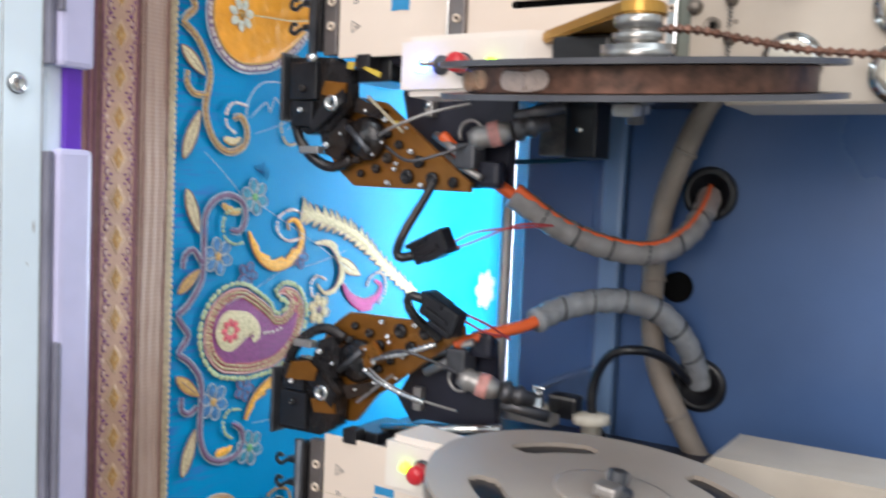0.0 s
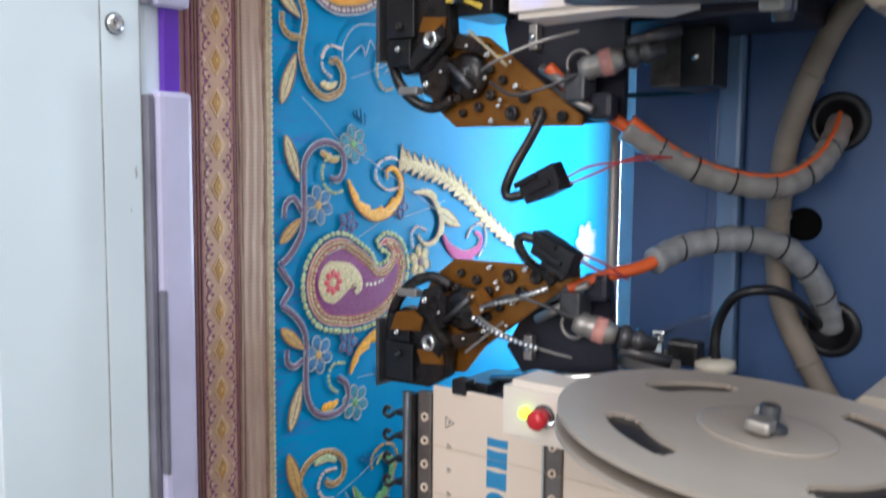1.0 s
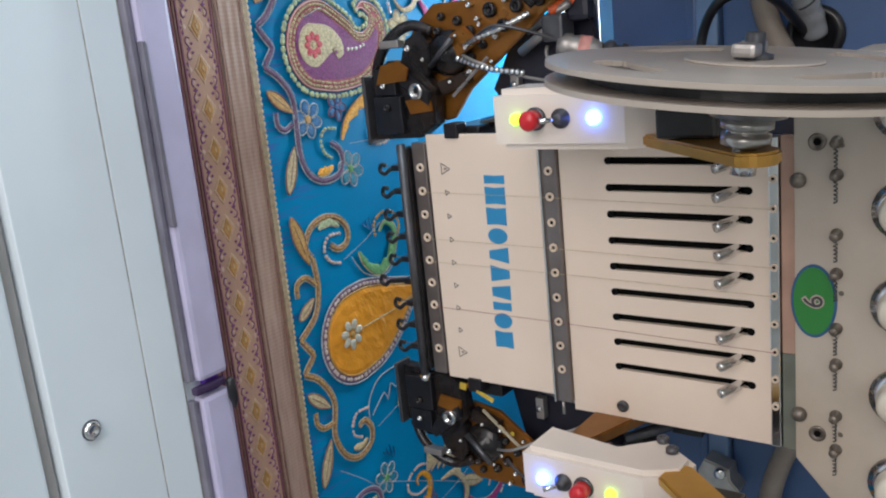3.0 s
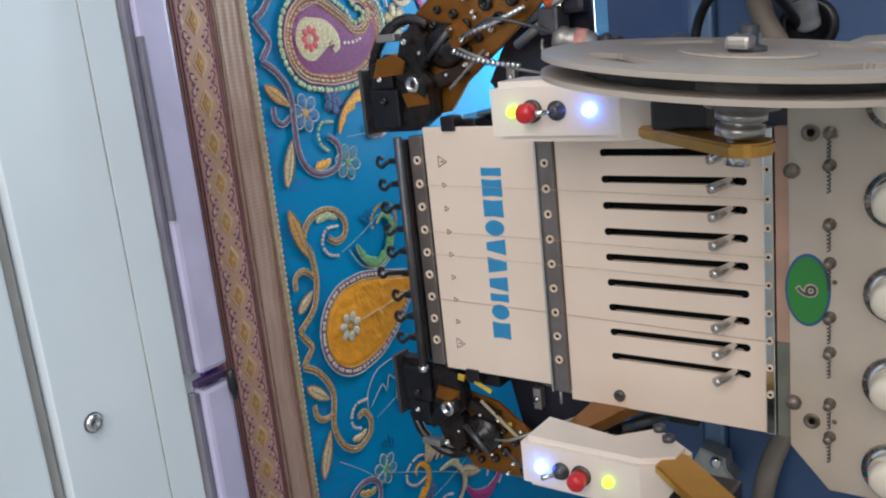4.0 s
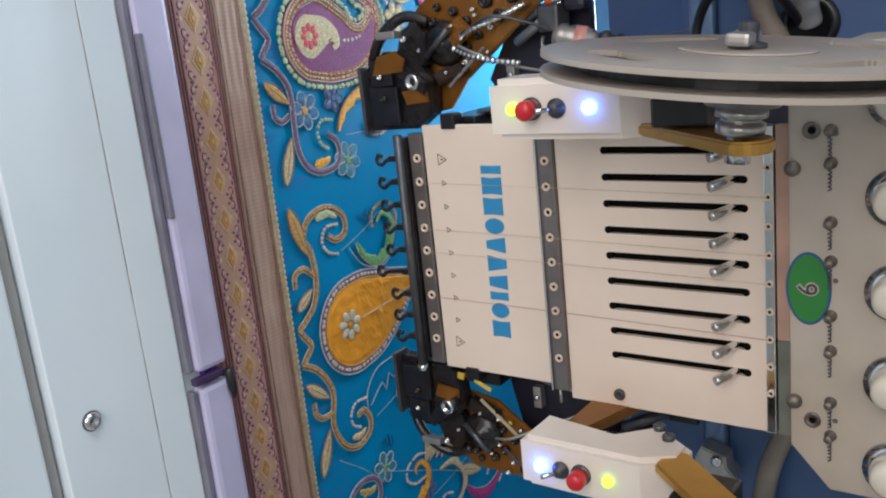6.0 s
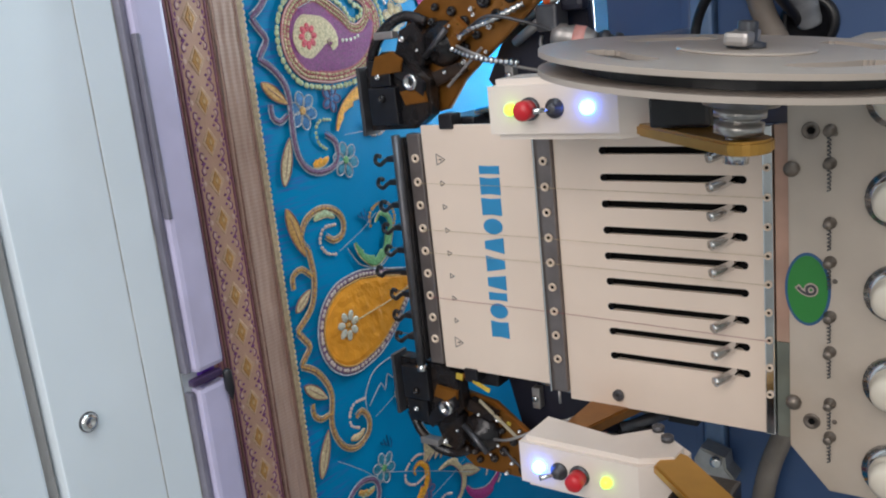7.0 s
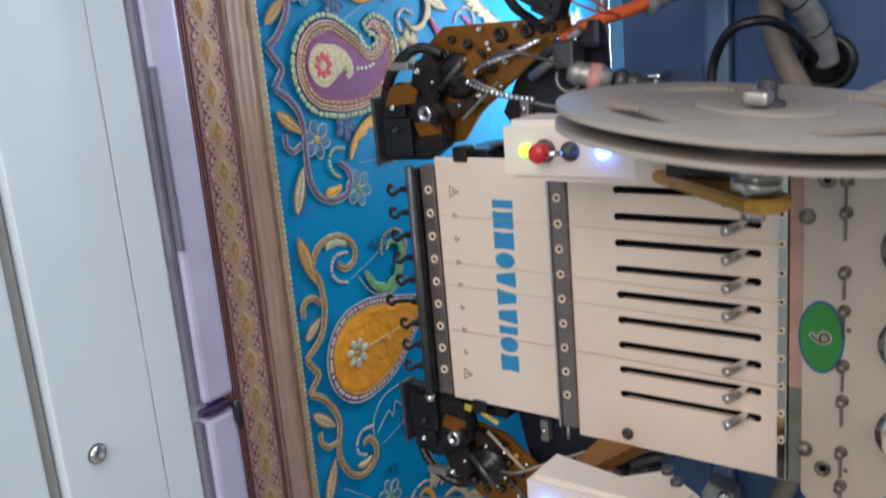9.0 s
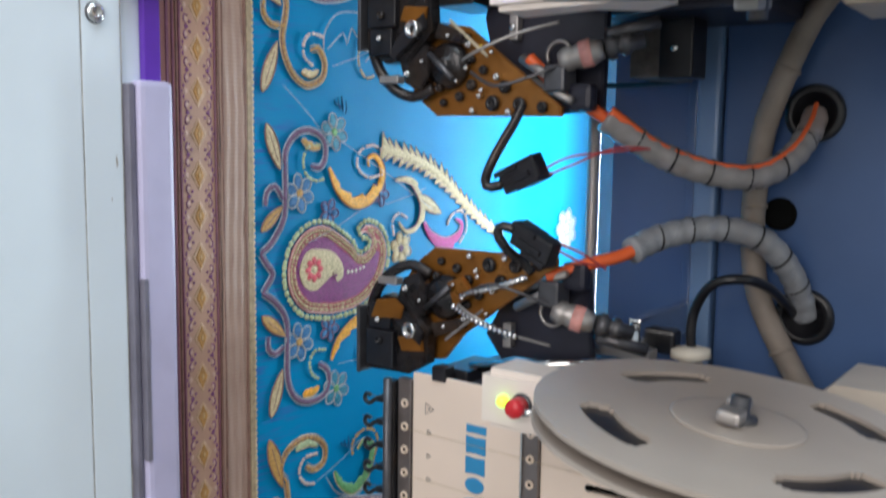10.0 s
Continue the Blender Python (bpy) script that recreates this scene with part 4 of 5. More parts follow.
def sewing_head():
    h = thing("embroidery_head", "cream nine-needle embroidery machine head with slotted cover", "sewing head", "embroidery heads")
    part("casting", boxm(-0.092, 0.100, 0.012, 0.168, 0.085, 0.45, bevel=0.004), NAVY, h, "dark navy cast head body")
    part("side_casting", boxm(0.1004, 0.1190, 0.066, 0.168, 0.10, 0.305, bevel=0.003), NAVY, h)
    part("lower_casting", boxm(-0.080, 0.086, 0.014, 0.12, 0.062, 0.0845, bevel=0.003), BLACK, h)
    fp = part("face_plate", boxm(-0.0965, 0.0955, 0.0, 0.0035, 0.0795, 0.1755, bevel=0.001), CREAM_P, h, "cream enamelled plate with blue block print")
    # print on the plate, as plain shapes
    x = -0.0680
    for i, (w, lo, hi) in enumerate(((0.0085, 1, 1), (0.0152, 1, 1), (0.0152, 1, 1), (0.0142, 0.86, 0.86), (0.0142, 0.5, 1), (0.0146, 1, 0.5), (0.0135, 0.6, 1), (0.0085, 1, 1), (0.0142, 0.86, 0.86), (0.0152, 1, 1))):
        z0, z1 = 0.1288 - 0.0002 * i, 0.1458 - 0.0004 * i
        c, h2 = x + w / 2, w / 2 - 0.0012
        zm = (z0 + z1) / 2
        pts = [(c - h2 * lo, z0), (c + h2 * lo, z0), (c + h2 * 0.9, zm), (c + h2 * hi, z1), (c - h2 * hi, z1), (c - h2 * 0.9, zm)]
        if lo == hi == 0.86:
            pts = [(c + h2 * math.cos(k * math.pi / 8), zm + (z1 - z0) / 2 * math.sin(k * math.pi / 8)) for k in range(16)]
        elif lo != hi:
            pts = [pts[0], pts[1], pts[3], pts[4]]
        part("blue_print", prism(bmesh.new(), pts, -0.0006, -0.00002), BLUE_INK, fp, "bold blue printed shape")
        x += w
    bm = bmesh.new()
    for i, ex in enumerate(EYES):
        s = 0.0042 if i in (0, 8) else 0.0019
        c = Vector((ex + 0.001, -0.0002, 0.095))
        tri = [c + Vector((0, 0, s)), c + Vector((-s, 0, -s * 0.8)), c + Vector((s, 0, -s * 0.8))]
        for a, b in zip(tri, tri[1:] + tri[:1]):
            rod(bm, a, b, 0.00028, n=4)
        if s > 0.003:
            rod(bm, c + Vector((0, 0, 0.0012)), c - Vector((0, 0, 0.001)), 0.0005, n=4)
    part("warning_mark", bm, INK, fp, "row of small dark printed marks")
    # lower thread guide with its eyelets
    lg = part("lower_guide", boxm(-0.0905, 0.0930, -0.0015, 0.006, 0.0665, 0.0785, bevel=0.0008), GUIDE, h, "grey steel thread guide with eyelets")
    for ex in EYES:
        bm = bmesh.new()
        eyelet(bm, ex, -0.0016, 0.0735)
        part("eyelet", bm, EYELET, lg, smooth=True)
        part("eyelet_hole", lathe(bmesh.new(), (ex, -0.0016, 0.0735), (0, -1, 0), [(0, 0.0013), (0.0009, 0.0013)], 10), HOLE_SHADE, lg)
    bar = rodm((-0.0905, -0.008, 0.0615), (0.0935, -0.008, 0.0615), 0.0034)
    part("guide_bar", bar, DARKM, h, "dark steel bar", smooth=True)
    part("guide_bar_end", lathe(bmesh.new(), (0.0935, -0.008, 0.0615), (1, 0, 0), [(0, 0.0042), (0.004, 0.0042), (0.0055, 0.0028)], 14), CHROME, h, smooth=True)
    part("guide_backing", boxm(-0.088, 0.090, -0.006, 0.004, 0.0575, 0.0655, bevel=0.001), BLACK, h)
    # presser feet under the guide
    for i, ex in enumerate(EYES):
        f = part("presser_foot", boxm(ex - 0.0022, ex + 0.0022, -0.006, 0.002, 0.0485, 0.0574, bevel=0.0008), BLACKP, h, "black presser foot with a small loop")
        low = 0.0 if i != 5 else -0.012
        pts = [(ex, -0.003, 0.0495), (ex + 0.0015, -0.005, 0.046 + low), (ex + 0.0045, -0.006, 0.042 + low), (ex + 0.002, -0.006, 0.0375 + low), (ex - 0.0028, -0.006, 0.0395 + low), (ex - 0.002, -0.006, 0.0435 + low)]
        part("foot_loop", tube(bmesh.new(), spline(pts, 0.0015), 0.0017, 7), BLACKP, f, smooth=True)
        part("needle", rodm((ex, 0.0, 0.0575), (ex, 0.0, 0.030 + low), 0.0005, 0.0002, n=6), CHROME, f)
    # middle thread guide
    mg = part("middle_guide", boxm(-0.0925, 0.0985, -0.003, 0.006, 0.1765, 0.1895, bevel=0.0008), GUIDE, h, "grey steel thread guide with eyelets")
    part("guide_fold", boxm(-0.0925, 0.0985, -0.0055, -0.0035, 0.1768, 0.1782, bevel=0.0004), CHROME, mg)
    part("guide_tongue", rodm((0.0987, -0.001, 0.1815), (0.109, -0.001, 0.1815), 0.0011, n=8), GREYM, mg, smooth=True)
    for ex in EYES:
        bm = bmesh.new()
        eyelet(bm, ex + 0.001, -0.0032, 0.1838, 0.0031)
        part("eyelet", bm, EYELET, mg, smooth=True)
        part("eyelet_hole", lathe(bmesh.new(), (ex + 0.001, -0.0032, 0.1838), (0, -1, 0), [(0, 0.0012), (0.0009, 0.0012)], 10), HOLE_SHADE, mg)
    # slotted take-up cover, with real openings
    bm = bmesh.new()
    xs = [-0.0775 + 0.01795 * i for i in range(9)]
    sw = 0.0025
    cols = [-0.0915] + [v for x in xs for v in (x - sw, x + sw)] + [0.1045]
    zrow = [0.1900, 0.2262, 0.3178, 0.3300]
    V = [[bm.verts.new((x, 0.0008, z)) for x in cols] for z in zrow]
    for j in range(3):
        for i in range(len(cols) - 1):
            if not (j == 1 and i % 2):
                bm.faces.new((V[j][i], V[j][i + 1], V[j + 1][i + 1], V[j + 1][i]))
    ex = bmesh.ops.extrude_face_region(bm, geom=bm.faces[:])
    bmesh.ops.translate(bm, vec=(0, 0.0035, 0), verts=[v for v in ex["geom"] if isinstance(v, bmesh.types.BMVert)])
    sp = part("slotted_cover", bm, CREAM_P, h, "cream take-up cover with nine long slots")
    # black box added behind the openings to supply their inner shadow
    part("slot_shadow_box", boxm(-0.088, 0.099, 0.0062, 0.0118, 0.2, 0.3295), HOLE_SHADE, h)
    for i, x in enumerate(xs):
        bm = tube(bmesh.new(), spline([(x, 0.008, 0.3115), (x + 0.0006, -0.004, 0.3085), (x + 0.0016, -0.0125, 0.3040), (x + 0.002, -0.0150, 0.3025)], 0.003), [0.0026, 0.0028, 0.003] + [0.0032] * 12, 10)
        if i != 5:
            part("take_up_lever", bm, CHROME, sp, "polished steel take-up lever", smooth=True)
        else:
            bm.free()
        bm = bmesh.new()
        # black discs paint the slots' shaded, rounded ends
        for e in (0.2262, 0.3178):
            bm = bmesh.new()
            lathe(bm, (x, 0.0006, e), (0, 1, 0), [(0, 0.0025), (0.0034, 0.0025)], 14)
            part("slot_end_shade", bm, HOLE_SHADE, sp)
    for x, z in ((0.0955, 0.228),):
        part("cover_screw", lathe(bmesh.new(), (x, 0.0008, z), (0, -1, 0), [(0, 0.0042), (0.0018, 0.0042), (0.003, 0.003), (0.0022, 0.0018)], 16), DARKM, sp, smooth=True)
    # upper guide, acrylic bar and tension panel
    ug = part("upper_guide", boxm(-0.0930, 0.1035, -0.003, 0.004, 0.3305, 0.3365, bevel=0.0008), CHROME, h, "bright steel upper thread guide")
    for ex in EYES:
        bm = bmesh.new()
        eyelet(bm, ex + 0.004, -0.0032, 0.3335, 0.0024)
        part("eyelet", bm, EYELET, ug, smooth=True)
        part("eyelet_hole", lathe(bmesh.new(), (ex + 0.004, -0.0032, 0.3335), (0, -1, 0), [(0, 0.0010), (0.0008, 0.0010)], 10), HOLE_SHADE, ug)
    part("acrylic_bar", boxm(0.0412, 0.1045, -0.001, 0.006, 0.3370, 0.3455, bevel=0.0008), mat("grey_green_acrylic", (0.16, 0.175, 0.15), 0.2, vary=0.2, scale=40, grime=(0.26, 0.17, 0.12)), h, "grey-green end of the acrylic bar")
    part("acrylic_bar", boxm(-0.0930, 0.0410, -0.001, 0.006, 0.3370, 0.3455, bevel=0.0008), AMBER, h, "amber tinted acrylic bar")
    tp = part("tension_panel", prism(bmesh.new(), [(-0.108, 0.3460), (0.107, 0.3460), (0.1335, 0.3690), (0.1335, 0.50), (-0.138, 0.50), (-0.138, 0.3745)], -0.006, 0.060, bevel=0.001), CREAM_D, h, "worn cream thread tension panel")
    for x in (-0.068, 0.077):
        part("panel_bolt", lathe(bmesh.new(), (x, -0.006, 0.3485), (0, -1, 0), [(0, 0.0046), (0.002, 0.0046), (0.004, 0.0036), (0.005, 0.0015)], 18), DULL, tp, smooth=True)
    for x in (-0.090, 0.088):
        part("sunk_screw", lathe(bmesh.new(), (x, -0.006, 0.3590), (0, -1, 0), [(0, 0.0050), (0.0010, 0.0050), (0.0014, 0.0040), (0.0004, 0.0026)], 16), DULL, tp, "stained sunk screw", smooth=True)
        part("screw_socket", lathe(bmesh.new(), (x, -0.0066, 0.3590), (0, -1, 0), [(0, 0.0022), (0.0006, 0.0022)], 6), HOLE_SHADE, tp)
    lab = part("number_sticker", lathe(bmesh.new(), (0, 0, 0), (0, -1, 0), [(0, 1.0), (0.0005, 1.0)], 40), BLUE_LAB, tp, "oval green sticker with a blue rim")
    lab.location, lab.scale = (0.004, -0.0061, 0.3570), (0.0225, 1, 0.0130)
    g = part("sticker_field", lathe(bmesh.new(), (0, 0, 0), (0, -1, 0), [(0, 1.0), (0.0008, 1.0)], 40), GREEN_LAB, lab)
    g.scale = (0.92, 1, 0.88)
    for size, thick, m, nm in ((0.0160, 0.00085, PEARL, "digit_outline"), (0.0160, 0.0, INK, "digit")):
        cu = bpy.data.curves.new("digit", "FONT")
        cu.body, cu.size, cu.align_x, cu.align_y, cu.extrude, cu.offset = "9", size, "CENTER", "CENTER", 0.0001, thick
        cu.materials.append(m)
        dg = new(nm, cu)
        dg.parent = tp
        dg.matrix_local = pose(0.004, -0.0071 if thick else -0.0074, 0.3560, 90, 0, 0)
    for i, x in enumerate((-0.090, -0.0715, -0.037, -0.0138, 0.0195, 0.0415, 0.0745, 0.0965)):
        p = part("guide_post", lathe(bmesh.new(), (x, -0.006, 0.3695), (0, -1, 0), [(0, 0.0036), (0.001, 0.0036), (0.002, 0.0018), (0.006, 0.0018), (0.0070, 0.0027), (0.008, 0.0022)], 14), DULL, tp, "stained steel thread guide post", smooth=True)
        pts = [(x + 0.002 + k * 0.0006, -0.0095 + 0.0010 * math.cos(k * 1.6), 0.3695 + 0.0011 * math.sin(k * 1.6)) for k in range(24)]
        part("check_spring", tube(bmesh.new(), pts, 0.00045, 5), DARKM, p, smooth=True)
    for row, z in enumerate((0.4045, 0.460)):
        for i in range(5):
            x = -0.107 + 0.0545 * i + (0.027 if row else 0) - (0.02 if row and i == 4 else 0)
            k = part("tension_knob", lathe(bmesh.new(), (x, -0.006, z), (0, -1, 0), [(0, 0.0075), (0.005, 0.0075), (0.006, 0.0118), (0.009, 0.0120), (0.0105, 0.0102), (0.012, 0.0108), (0.019, 0.0098), (0.0205, 0.0080), (0.0215, 0.0035)], 24), KNOB, tp, "ivory tension knob", smooth=True)
            part("tension_disc", lathe(bmesh.new(), (x, -0.0062, z), (0, -1, 0), [(0, 0.0165), (0.0012, 0.0168), (0.0022, 0.0150), (0.0042, 0.0165), (0.0048, 0.010)], 24), CHROME, k, smooth=True)
    for x in (-0.088, -0.002, 0.0865):
        part("stain", lathe(bmesh.new(), (x, -0.00605, 0.372), (0, -1, 0), [(0, 0.0016), (0.0002, 0.0014)], 9), DULL, tp)
    # threads running down the face
    for i, ex in enumerate(EYES):
        if i in (1, 3, 4, 6):
            pts = [(ex + 0.004, -0.0052, 0.3335), (ex + 0.0015, -0.0045, 0.19), (ex, -0.0055, 0.0745)]
            m = MAROON_T if i == 6 else CREAM_T
            part("sewing_thread", tube(bmesh.new(), spline(pts, 0.02), 0.00016, 4), m, h, "fine sewing thread")
    return h


# ---------------------------------------------------------------- sequin devices beside each head
def bolt(bm, x, y, z, r, d=(0, -1, 0), l=0.004):
    lathe(bm, (x, y, z), d, [(0, r), (l * 0.7, r), (l, r * 0.8), (l * 1.02, r * 0.45), (l * 0.5, r * 0.42)], 12)


def sequin_device(s):
    """s = 1: on the head's high-x side, -1: mirrored."""
    d = thing("sequin_attachment", "bronze and black sequin feeding attachment beside a sewing head", "sequin device", "sequin attachments")
    flip = Matrix.Diagonal((s, 1, 1, 1))

    def add(name, bm, m, parent=d, label="", smooth=False):
        if s < 0:
            bmesh.ops.transform(bm, matrix=flip, verts=bm.verts)
        return part(name, bm, m, parent, label, smooth)

    # bronze plate with bolts, shaped like a beak
    plate = add("mounting_plate", prism(bmesh.new(), ([(0.121, 0.080), (0.128, 0.058)] if s > 0 else [(0.106, 0.096), (0.103, 0.078), (0.128, 0.058)]) + [(0.158, 0.056), (0.176, 0.068), (0.1895, 0.086), (0.1905, 0.189), (0.184, 0.189), (0.127, 0.113)], 0.016, 0.021, bevel=0.001), BRASS, d, "bronze anodised plate with drilled holes")
    for x, z, r in ((0.168, 0.118, 0.0042), (0.176, 0.108, 0.0036), (0.158, 0.128, 0.0034), (0.181, 0.136, 0.0055), (0.170, 0.146, 0.0046), (0.182, 0.158, 0.005), (0.184, 0.176, 0.004), (0.150, 0.118, 0.003), (0.180, 0.094, 0.003)):
        bm = bmesh.new()
        bolt(bm, x, 0.0158, z, r)
        add("plate_bolt", bm, BLACK, plate, "black socket bolt", smooth=True)
    for x, z, r in ((0.140, 0.116, 0.0026), (0.163, 0.140, 0.0026), (0.186, 0.120, 0.0022), (0.176, 0.126, 0.002), (0.187, 0.150, 0.0022)):
        bm = bmesh.new()
        bolt(bm, x, 0.0158, z, r, l=0.005)
        add("bright_bolt", bm, CHROME, plate, "bright steel bolt", smooth=True)
    # black feeder block and jaw
    fb = add("feeder_block", prism(bmesh.new(), [(0.093, 0.032), (0.140, 0.032), (0.152, 0.050), (0.150, 0.072), (0.130, 0.092), (0.104, 0.090), (0.094, 0.074)], 0.0005, 0.0138, bevel=0.0015), BLACK, d, "black oiled steel feeder block")
    add("cutter_plate", boxm(0.090, 0.142, -0.006, 0.012, 0.0285, 0.0316, bevel=0.0006), DARKM, fb, "thin steel cutter plate")
    add("block_cap", boxm(0.098, 0.126, -0.0055, 0.0003, 0.038, 0.064, bevel=0.001), BLACKP, fb)
    add("side_lug", boxm(0.127, 0.146, -0.0045, 0.0003, 0.040, 0.060, bevel=0.001), BLACKP, fb)
    add("ring_bolt", lathe(bmesh.new(), (0.129, -0.0002, 0.079), (0, -1, 0), [(0, 0.0062), (0.006, 0.0062), (0.0068, 0.0054), (0.0066, 0.0034), (0.003, 0.0030)], 20), CHROME, fb, "bright hollow ring bolt", smooth=True)
    add("drum", lathe(bmesh.new(), (0.154, 0.0156, 0.100), (0, -1, 0), [(0, 0.0165), (0.006, 0.0165), (0.008, 0.014), (0.010, 0.012), (0.011, 0.006), (0.013, 0.0055), (0.0135, 0.002)], 26), BLACK, d, "black feed drum", smooth=True)
    arm = tube(bmesh.new(), spline([(0.142, 0.004, 0.036), (0.158, 0.002, 0.045), (0.171, 0.004, 0.058), (0.176, 0.008, 0.072), (0.170, 0.010, 0.088)], 0.003), 0.0042, 8)
    add("jaw_arm", arm, BLACK, d, "curved black jaw arm", smooth=True)
    add("jaw_tip", boxm(0.161, 0.1665, -0.004, 0.004, 0.048, 0.066, bevel=0.001), GREYM, d, "worn bright steel jaw tip")
    add("gear_cover", prism(bmesh.new(), [(0.134, 0.070), (0.150, 0.060), (0.166, 0.066), (0.172, 0.080), (0.160, 0.088), (0.140, 0.086)], 0.004, 0.0156, bevel=0.001), BLACK, d, "black oiled gear cover")
    add("upper_lever", prism(bmesh.new(), [(0.124, 0.094), (0.134, 0.090), (0.140, 0.114), (0.133, 0.118)], 0.006, 0.0156, bevel=0.001), BLACK, d)
    add("cross_pin", rodm((0.146, 0.004, 0.088), (0.164, -0.001, 0.112), 0.0022), DARKM, d, smooth=True)
    add("brown_cap", prism(bmesh.new(), [(0.112, 0.070), (0.122, 0.066), (0.126, 0.088), (0.114, 0.090)], -0.0030, 0.0003, bevel=0.0008), BRASS, d, "small bronze cap")
    for u, y, z, r, l in ((0.146, 0.002, 0.064, 0.0028, 0.004), (0.160, -0.001, 0.074, 0.0026, 0.004), (0.118, -0.006, 0.052, 0.003, 0.003), (0.134, -0.005, 0.050, 0.0024, 0.003), (0.170, 0.012, 0.094, 0.003, 0.006)):
        bm = bmesh.new()
        bolt(bm, u, y, z, r, l=l)
        add("small_bolt", bm, CHROME if r < 0.0027 else BLACK, d, smooth=True)
    for u0, z0, u1, z1, r in ((0.150, 0.150, 0.166, 0.182, 0.0034), (0.164, 0.156, 0.180, 0.196, 0.0028)):
        add("push_rod", rodm((u0, 0.030, z0), (u1, 0.018, z1), r), GREYM, d, "dull steel push rod", smooth=True)
    add("clevis", boxm(0.156, 0.174, 0.014, 0.032, 0.176, 0.192, bevel=0.002), DARKM, d)
    add("tip_block", boxm(0.168, 0.187, 0.022, 0.034, 0.1895, 0.2080, bevel=0.004), NAVY, d, "dark end block")
    add("sensor_strip", boxm(0.118, 0.136, 0.034, 0.0415, 0.136, 0.143, bevel=0.001), GREYM, d)
    add("sensor_screw", lathe(bmesh.new(), (0.127, 0.0338, 0.1395), (0, -1, 0), [(0, 0.0026), (0.0015, 0.0026), (0.002, 0.0015)], 12), CHROME, d, smooth=True)
    add("link", prism(bmesh.new(), [(0.118, 0.088), (0.128, 0.090), (0.150, 0.062), (0.146, 0.056), (0.134, 0.064)], -0.004, 0.0003, bevel=0.0008), BLACKP, d)
    # small brown cover, glinting screws and thin leads over the mechanism
    if s < 0:
        add("brown_cover", prism(bmesh.new(), [(0.135, 0.043), (0.149, 0.049), (0.152, 0.066), (0.146, 0.075), (0.137, 0.072)], -0.0066, -0.0050, bevel=0.0006), BRASS, d, "small bronze side cover")
    if s < 0:
        add("brown_bracket", prism(bmesh.new(), [(0.150, 0.112), (0.166, 0.106), (0.172, 0.118), (0.160, 0.130)], 0.004, 0.0090, bevel=0.0008), BRASS, d, "bent bronze bracket")
    for u, y, z, r in ((0.157, 0.0035, 0.121, 0.0016), (0.166, 0.0035, 0.113, 0.0013), (0.172, 0.0125, 0.128, 0.0018), (0.146, 0.0125, 0.136, 0.0016), (0.134, 0.0050, 0.104, 0.0015), (0.151, 0.0030, 0.083, 0.0014)):
        bm = bmesh.new()
        bolt(bm, u, y, z, r, l=0.0022)
        add("glint_screw", bm, CHROME, d, "tiny bright screw", smooth=True)
    for pts, m in (([(0.152, 0.002, 0.118), (0.146, -0.004, 0.136), (0.136, 0.004, 0.160), (0.128, 0.020, 0.184)], GREYM), ([(0.160, 0.004, 0.124), (0.170, -0.002, 0.148), (0.164, 0.006, 0.172), (0.156, 0.016, 0.188)], DARKM)):
        add("thin_lead", tube(bmesh.new(), spline(pts, 0.003), 0.0012, 6), m, d, smooth=True)
    # dark back plates and slide behind
    bp = add("back_plate", prism(bmesh.new(), [(0.098, 0.116), (0.118, 0.110), (0.160, 0.120), (0.188, 0.170), (0.186, 0.206), (0.104, 0.208), (0.098, 0.160)] if s > 0 else [(0.106, 0.130), (0.124, 0.116), (0.160, 0.136), (0.178, 0.200), (0.112, 0.205), (0.110, 0.140)], 0.042, 0.050, bevel=0.001), NAVY, d, "dark blue-black back plate")
    add("sliding_block", boxm(0.082, 0.112 if s > 0 else 0.101, 0.012, 0.060, 0.086 if s > 0 else 0.094, 0.120, bevel=0.002), BLACKP, d)
    add("block_step", boxm(0.0935, 0.1045, -0.002, 0.011, 0.098, 0.110, bevel=0.0012), BLACKP, d)
    add("slide_rod", rodm((0.100, 0.030, 0.112), (0.118, 0.030, 0.215), 0.0042), CHROME, d, "polished slide rod", smooth=True)
    ring = [(0.148 + 0.0095 * math.cos(k * math.pi / 6), 0.036, 0.176 + 0.0095 * math.sin(k * math.pi / 6)) for k in range(11)]
    add("wire_clip", tube(bmesh.new(), spline(ring, 0.002), 0.0014, 7), GREYM, bp, "grey wire clip ring", smooth=True)
    # motor with pink label, gear coupling and bracket
    mt = add("air_valve", lathe(bmesh.new(), (0.154, 0.018, 0.186), (-0.25, 0.30, 0.9), [(0, 0.006), (0.004, 0.008), (0.008, 0.0085), (0.010, 0.0075), (0.014, 0.0085), (0.022, 0.0088), (0.026, 0.0075), (0.030, 0.006)], 18), GREYM, d, "small silver air valve with a pink label", smooth=True)
    add("label_band", lathe(bmesh.new(), (0.150, 0.0225, 0.1995), (-0.25, 0.30, 0.9), [(0, 0.009), (0.0075, 0.0092), (0.008, 0.0085)], 18), PINKLAB, mt, smooth=True)
    add("coupling", lathe(bmesh.new(), (0.146, 0.029, 0.2135), (-0.2, 0.5, 0.8), [(0, 0.006), (0.003, 0.0085), (0.007, 0.0085), (0.008, 0.0060), (0.011, 0.0060), (0.012, 0.0078), (0.016, 0.0074), (0.018, 0.005), (0.026, 0.0048)], 14), DARKM, d, "dark stepped coupling", smooth=True)
    add("coupling_rod", rodm((0.137, 0.030, 0.214), (0.128, 0.050, 0.242), 0.0045), DARKM, d, smooth=True)
